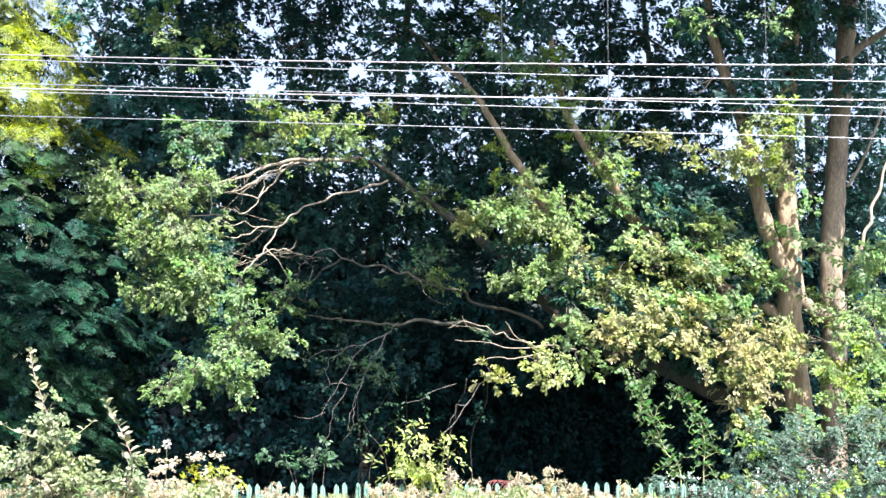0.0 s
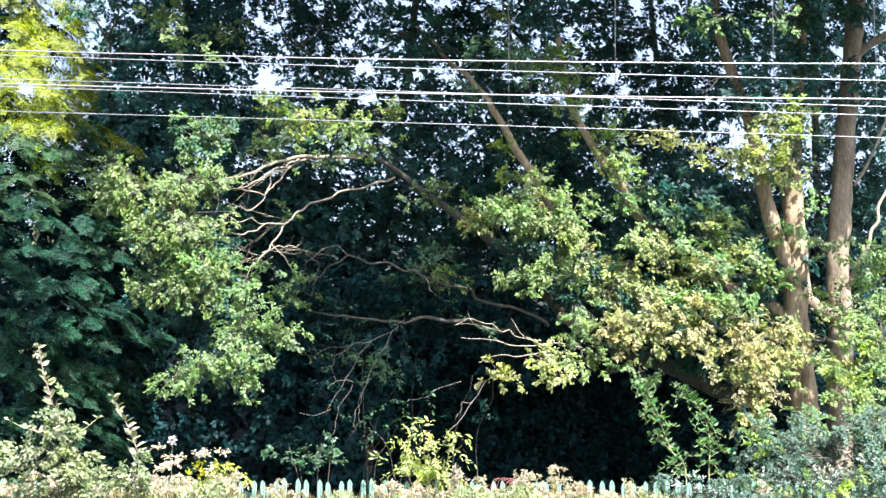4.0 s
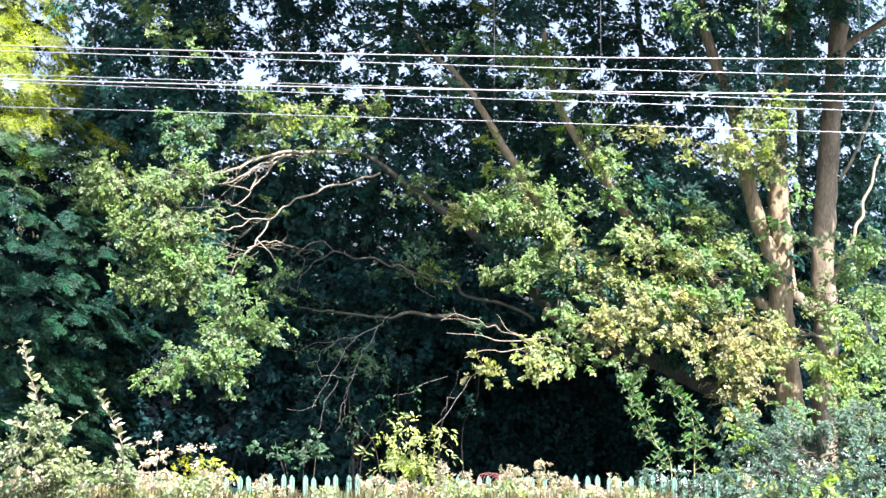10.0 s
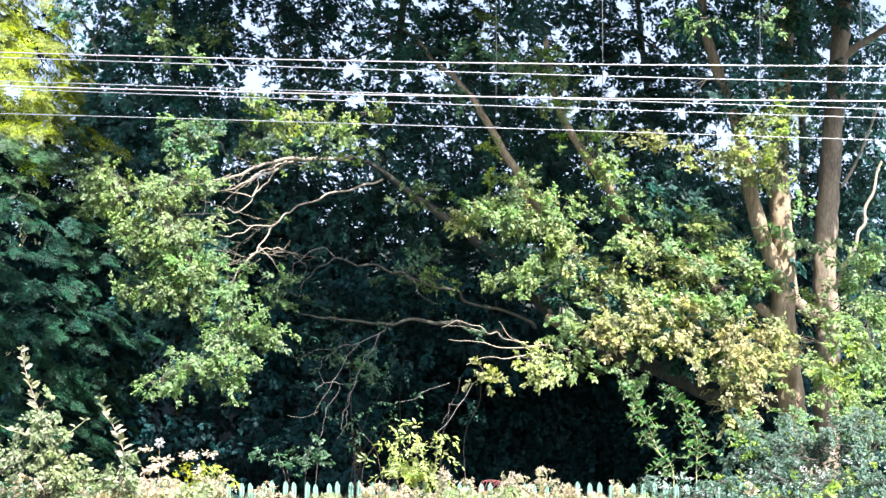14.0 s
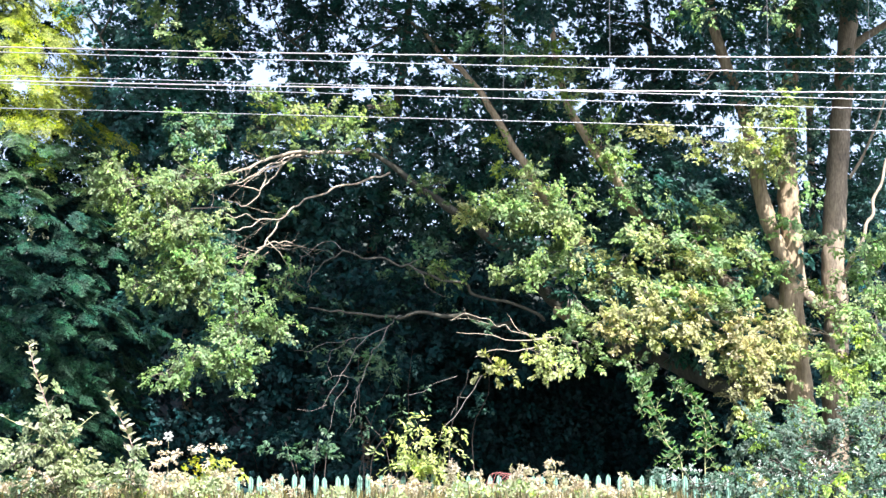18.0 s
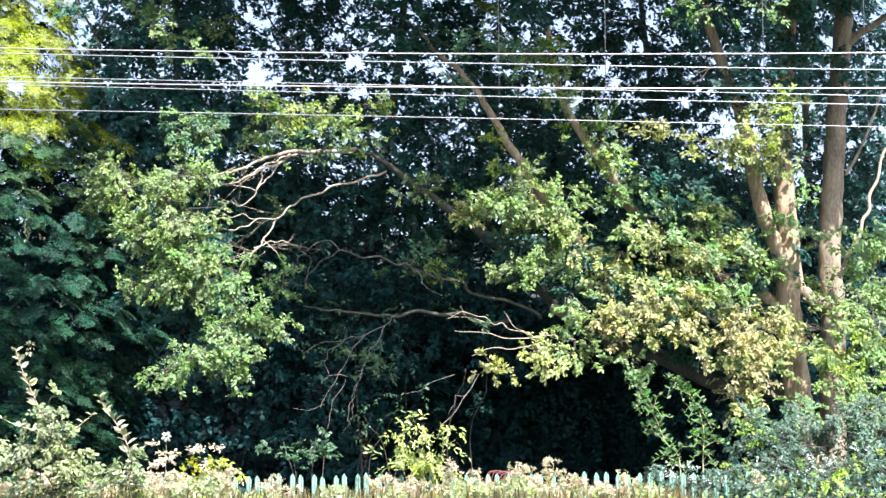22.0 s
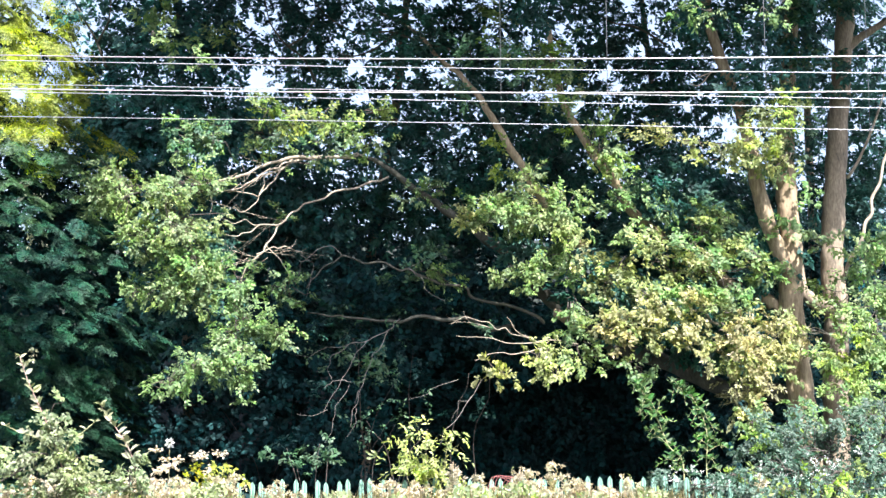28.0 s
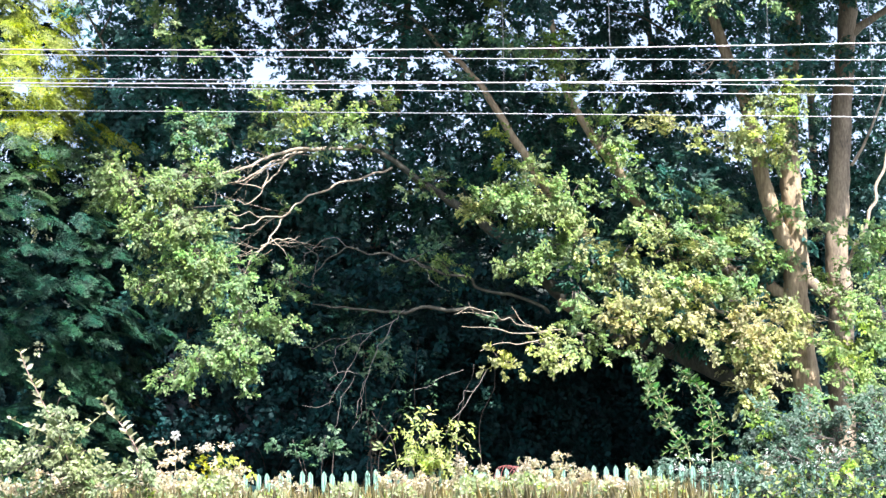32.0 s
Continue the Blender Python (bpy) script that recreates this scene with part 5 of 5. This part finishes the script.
def sapling(base, tips, leaf, mat, label, name="sapling", bend=0.06, count=52):
    ob = thing(name, label, "sapling", at=base)
    for tip in tips:
        shoot(ob, "shoot", spring((0, 0, 0), np.array(tip) - np.array(base), bend), 0.01, leaf, count, mat, STALK, 0.45, NARROW * (1.9, 1, 1))
    return ob


ASH = sapling((-0.35, 24.85, 0.55), [(-0.36, 24.8, 2.8), (0.03, 24.8, 2.9), (-0.62, 24.8, 2.56), (-0.2, 24.8, 2.76), (0.01, 24.8, 2.62)], 0.105, LEAF_ASH, count=18, label="yellow-green ash sapling growing through the fence")
foliage(ASH, [(x + 0.35, y - 24.85, z - 0.55, a, b) for x, y, z, a, b in [(-0.54, 24.75, 2.79, 0.24, 0.06),
        (-0.47, 24.7, 2.63, 0.29, 0.07),
        (-0.13, 24.75, 2.94, 0.24, 0.06),
        (-0.74, 24.7, 2.59, 0.12, 0.04),
        (-0.07, 24.7, 2.75, 0.15, 0.06),
        (-0.05, 24.7, 2.59, 0.17, 0.07),
        (-0.24, 24.7, 2.44, 0.22, 0.12),
        (-0.12, 24.8, 3.04, 0.15, 0.03)]], LEAF_ASH, 0.085, 3.4, label="layered pale leaves", shape=NARROW * (1.3, 1, 1), per=13, droop=0.1, tufty=2)
GILT = sapling((-3.6, 24.85, 0.55), [(-3.69, 24.8, 2.52), (-3.48, 24.8, 2.6), (-3.86, 24.8, 2.45), (-3.55, 24.7, 2.43), (-3.31, 24.8, 2.52)], 0.12, LEAF_YELLOW, "bright yellow-leaved sapling by the fence")
foliage(GILT, [(x + 3.6, y - 24.85, z - 0.55, a, b) for x, y, z, a, b in [(-3.59, 24.7, 2.41, 0.24, 0.13),
        (-3.4, 24.7, 2.45, 0.14, 0.13)]], LEAF_YELLOW, 0.08, 2.0, label="bright yellow leaves")
foliage(GILT, [(x + 3.6, y - 24.85, z - 0.55, a, b) for x, y, z, a, b in [(-3.93, 24.7, 2.63, 0.17, 0.12),
        (-3.47, 24.7, 2.72, 0.12, 0.07)]], PETAL, 0.06, 1.6, name="seed_head", label="pale seed heads")
for base, line in (((3.5, 25.8, 0.6), [(3.68, 25.8, 2.39), (3.45, 25.8, 2.83), (3.3, 25.8, 3.22), (3.13, 25.8, 3.52), (3, 25.8, 3.79)]), ((4.1, 25.8, 0.6), [(4.03, 25.8, 2.39), (4.06, 25.8, 2.91), (3.98, 25.8, 3.31), (3.81, 25.8, 3.59), (3.61, 25.8, 3.75)])):
    edge = thing("sapling", "arching green sapling with drooping leaves at the wood's edge", "sapling", at=base)
    b = np.array(base)
    pts = [(0, 0, 0)] + [tuple(np.array(p) - b) for p in line]
    shoot(edge, "stem", pts, 0.012, 0.12, 30, LEAF_WILLOW, STALK, 0.3, NARROW * (1.6, 1, 1))
    stem = curve_points([np.array(p) for p in pts[1:]], 6)
    for k, p in enumerate(stem[1:]):
        size = 0.26 * (1 - 0.62 * k / len(stem))
        for way in (-1, 1):
            if RNG.random() < 0.35:
                continue
            q = p + (way * size * RNG.uniform(0.5, 1.5), -0.1 * RNG.random(), -0.1 + 0.14 * RNG.standard_normal())
            shoot(edge, "side_shoot", [tuple(p), tuple((p + q) / 2 + (0, 0, 0.07)), tuple(q)], 0.005, 0.13, 9, LEAF_WILLOW, STALK, 0.15, NARROW * (1.6, 1, 1))
GREENS = thing("hogweed_plant", "broad-leaved dark green plant at the wood's edge", "weed", at=(4.75, 25.5, 0.6))
for x, z, r in ((-0.12, 1.52, 0.22), (0.12, 1.5, 0.2), (-0.2, 1.2, 0.24), (0.25, 1.15, 0.24), (0.05, 0.95, 0.26), (-0.32, 0.85, 0.22)):
    tube("stem", [(x * 0.2, 0, -0.05), (x * 0.6, 0, z * 0.6), (x, -0.02, z)], 0.009, 0.005, STALK, GREENS, sides=5)
    a = np.arange(5) * 1.25 + RNG.random(5)
    v, f = leaf_data(np.zeros((5, 3)), np.stack([np.cos(a), -0.5 - 0.3 * RNG.random(5), 0.5 * np.sin(a)], 1), unit(np.array((0, -0.6, 0.8)) + 0.2 * RNG.standard_normal((5, 3))), r * (0.7 + 0.4 * RNG.random(5)))
    part_of("leaf", quads_mesh("leaf", v, f, LEAF_HEDGE), GREENS, "broad lobed leaves").location = (x, -0.02, z)


def elder(at, lobes):
    """A low bush in the gloom with a few lit sprigs."""
    ob = thing("elder_bush", "small elder bush with a few sunlit leaves in dark undergrowth", "bush", "bushes under the oak", at=at)
    x0, y0, z0 = at
    rel = [(x - x0, y - y0, z - z0, a, b) for x, y, z, a, b in lobes]
    for x, y, z, a, b in rel:
        tube("stem", spring((0, 0, -0.05), (x, y, z), 0.08), 0.012, 0.005, TWIG, ob, sides=5)
    foliage(ob, rel, LEAF_HEDGE, 0.075, 0.9, label="sunlit sprigs", tufty=5)


elder((-2.1, 27.5, 0.6), [(-2.08, 27.4, 2.93, 0.23, 0.17),
        (-2.63, 27.5, 2.87, 0.13, 0.09),
        (-1.94, 27.4, 2.7, 0.15, 0.11),
        (-2.47, 27.6, 2.56, 0.29, 0.13)])
foliage(OAK, [(-1.35, 28.4, 4.25, 0.12, 0.08),
        (-1.2, 28.4, 4.34, 0.08, 0.06),
        (-1.39, 28.4, 4, 0.08, 0.06),
        (-0.38, 28.2, 5.83, 0.18, 0.12),
        (-0.81, 28.2, 5.74, 0.12, 0.08),
        (-0.09, 28.2, 6.03, 0.10, 0.10),
        (0.68, 27.8, 4.83, 0.10, 0.13),
        (-0.38, 28.3, 6.12, 0.12, 0.08)], LEAF_HEDGE, 0.08, 0.9, label="sunlit sprigs", tufty=5)


def hazel():
    """A thin understorey shrub of upright rods with scattered leaves."""
    ob = thing("hazel_shrub", "thin hazel shrub with upright rods and sparse leaves in the shade", "shrub", at=(-0.5, 30, 0.6))
    for _ in range(16):
        x, y = RNG.uniform(-1.2, 2.0), RNG.uniform(-1.2, 1.0)
        h = RNG.uniform(2.0, 4.6) if x < 1 else RNG.uniform(1.2, 2.2)
        lean = 0.5 * RNG.standard_normal()
        tube("rod", crooked([(x * 0.8, y, -0.1), (x, y, h * 0.5), (x + lean * 0.4, y - 0.2, h * 0.8), (x + lean, y - 0.3, h)], 0.03), RNG.uniform(0.006, 0.011), 0.003, TWIG, ob, sides=4, per=2)
    lobes = [(RNG.uniform(-2.6, 1.6), RNG.uniform(-0.6, 0.9), RNG.uniform(1.4, 4.9), RNG.uniform(0.15, 0.3), RNG.uniform(0.1, 0.2)) for _ in range(12)]
    foliage(ob, lobes, LEAF_HALF_SHADE, 0.07, 0.5, label="sparse shaded leaves", tufty=4, per=14)
    flecks = [(RNG.uniform(-2.0, 1.0), RNG.uniform(-1.7, -1.3), RNG.uniform(2.2, 4.8), RNG.uniform(0.05, 0.12), RNG.uniform(0.04, 0.09)) for _ in range(18)]
    foliage(ob, flecks, LEAF_HEDGE, 0.065, 0.3, label="single sprigs catching the sun", tufty=2, per=7)


hazel()


def white_flower():
    ob = thing("white_flower", "single white flower on a tall thin stalk", "flower", at=(-4.1, 24.6, 0.6))
    top = np.array((-4.08, 24.6, 2.93)) - (-4.1, 24.6, 0.6)
    tube("stalk", [(0, 0, -0.05), tuple(top * (0.5, 1, 0.55)), tuple(top)], 0.003, 0.002, STALK, ob, sides=5)
    way = unit(RNG.standard_normal((40, 3)))
    v, f = leaf_data(way * 0.02, way, unit(RNG.standard_normal((40, 3))), 0.06 * (0.7 + 0.5 * RNG.random(40)))
    part_of("bloom", quads_mesh("bloom", v, f, PETAL_WHITE), ob, "white bloom").location = top


white_flower()


def hawthorn():
    ob = thing("hawthorn_bush", "bright green hawthorn growing before the trunks", "bush", at=(6.2, 26.5, 0.6))
    rel = [(x - 6.2, y - 26.5, z - 0.6, a, b) for x, y, z, a, b in [(5.37, 26.5, 3.12, 0.46, 0.22),
        (6.74, 26.4, 3.12, 0.46, 0.27),
        (4.89, 26.6, 3.21, 0.31, 0.20),
        (5.86, 26.3, 2.92, 0.36, 0.22),
        (7.03, 26.6, 3.55, 0.28, 0.28)]]
    for x, y, z, a, b in rel:
        tube("stem", spring((0.1 * x, 0, -0.05), (x, y, z), 0.1), 0.016, 0.006, TWIG, ob, sides=5)
    foliage(ob, rel, LEAF_OAK, 0.075, 2.0, label="small bright leaves", twigs=True)


hawthorn()


def dry_stalks():
    ob = thing("dock_plant", "dry reddish arching dock stalks", "weed", at=(0.75, 24.5, 0.6))
    for k in range(6):
        x = 0.05 * k - 0.16
        tube("stalk", [(x * 0.3, 0, -0.05), (x, 0, 1.2), (x + 0.05, 0, 1.72 + 0.03 * math.sin(k)), (x + 0.2 + 0.02 * k, 0, 1.78), (x + 0.42, 0, 1.66)], 0.005, 0.003, RED_STALK, ob, sides=5)


dry_stalks()


def bramble():
    ob = thing("bramble_thicket", "pale grey-green bramble and clematis thicket with small white flowers", "bramble")
    foliage(ob, [(3.4, 25.4, 2.24, 0.53, 0.16),
        (4.35, 25.4, 2.3, 0.53, 0.23),
        (5.11, 25.3, 2.57, 0.61, 0.44),
        (5.88, 25.3, 2.65, 0.61, 0.52),
        (6.57, 25.3, 2.74, 0.52, 0.61),
        (5.42, 25.2, 2.15, 1.30, 0.35),
        (3.88, 25.2, 2.06, 1.04, 0.26),
        (5.42, 25.9, 3.09, 0.45, 0.29),
        (6.65, 25.9, 3.18, 0.45, 0.30),
        (4.83, 25.6, 2.83, 0.44, 0.35),
        (5.94, 25.5, 2.91, 0.35, 0.26)], LEAF_BRAMBLE, 0.055, 1.7, label="pale grey-green leaves", twigs=True)
    foliage(ob, [(3.53, 24.2, 2.21, 0.42, 0.15),
        (4.22, 24.2, 2.28, 0.50, 0.22),
        (4.96, 24.2, 2.33, 0.50, 0.27),
        (5.7, 24.2, 2.37, 0.50, 0.30),
        (6.36, 24.2, 2.39, 0.42, 0.32),
        (4.43, 24, 2.02, 0.58, 0.17),
        (5.64, 24, 2.02, 0.75, 0.20)], LEAF_BRAMBLE, 0.055, 1.7, label="pale grey-green leaves", twigs=True)
    foliage(ob, [(5.45, 24, 2.31, 0.33, 0.12),
        (6.06, 24, 2.41, 0.25, 0.12),
        (4.11, 24, 2.33, 0.20, 0.10),
        (4.93, 25.2, 2.99, 0.35, 0.16)], LEAF_LIME, 0.06, 0.9, label="yellow-green young leaves", tufty=5)
    foliage(ob, [(3.78, 24, 2.36, 0.66, 0.18),
        (5.01, 24, 2.49, 0.75, 0.30),
        (5.87, 24.2, 2.57, 0.67, 0.37),
        (3.38, 24, 2.34, 0.41, 0.13)], PETAL_WHITE, 0.028, 0.2, name="flower_spray", label="small white flowers", per=5, tufty=1)


bramble()


def motions():
    """The two tall shoots of the sallow lean over in the wind."""
    tall = [(0, 0), (3.5, 1.2), (8.5, 1.5), (12.5, 0), (17, -1.2), (20, -0.8), (21, -2.2), (22.3, -6.4), (23, -3.4), (25, -4), (25.5, -2.4), (27.5, -3), (28.9, -11), (29.5, -9), (30.6, -13), (31.0, -11.6), (31.5, -7), (32, -8)]
    arch = [(0, 0), (3.5, 1.2), (11.5, 1.3), (17, 0), (20.5, -1.6), (22.3, -4.5), (24.5, -4.8), (25.5, -3.4), (27.5, -4.8), (29, -9.7), (30.6, -16), (31, -14), (31.5, -8), (32, -9)]
    for ob, rows in ((TALL, tall), (ARCH, arch)):
        at = ob.location.copy()
        walk(ob, [(t, pose(*at, 0, a, 0)) for t, a in rows])
    # the lower hanging foliage lifts and settles
    drift = [(0, 0, 0), (3.5, -0.01, 0.05), (6, 0, 0.07), (8.5, -0.01, 0.03), (12, -0.03, 0.09), (14.5, -0.01, 0.07), (19, -0.04, 0.11), (20, -0.02, 0.06), (21.5, -0.06, 0.12), (25.5, -0.03, 0.07), (28.5, -0.03, 0.08), (32, -0.05, 0.06)]
    for i, ob in enumerate(SWAYING[4:15]):
        x, y, z = ob.location
        walk(ob, [(t, pose(x + a, y, z + (0.4 + 0.06 * i) * b, 0, 2 * a / 0.05, 0)) for t, a, b in drift])


motions()
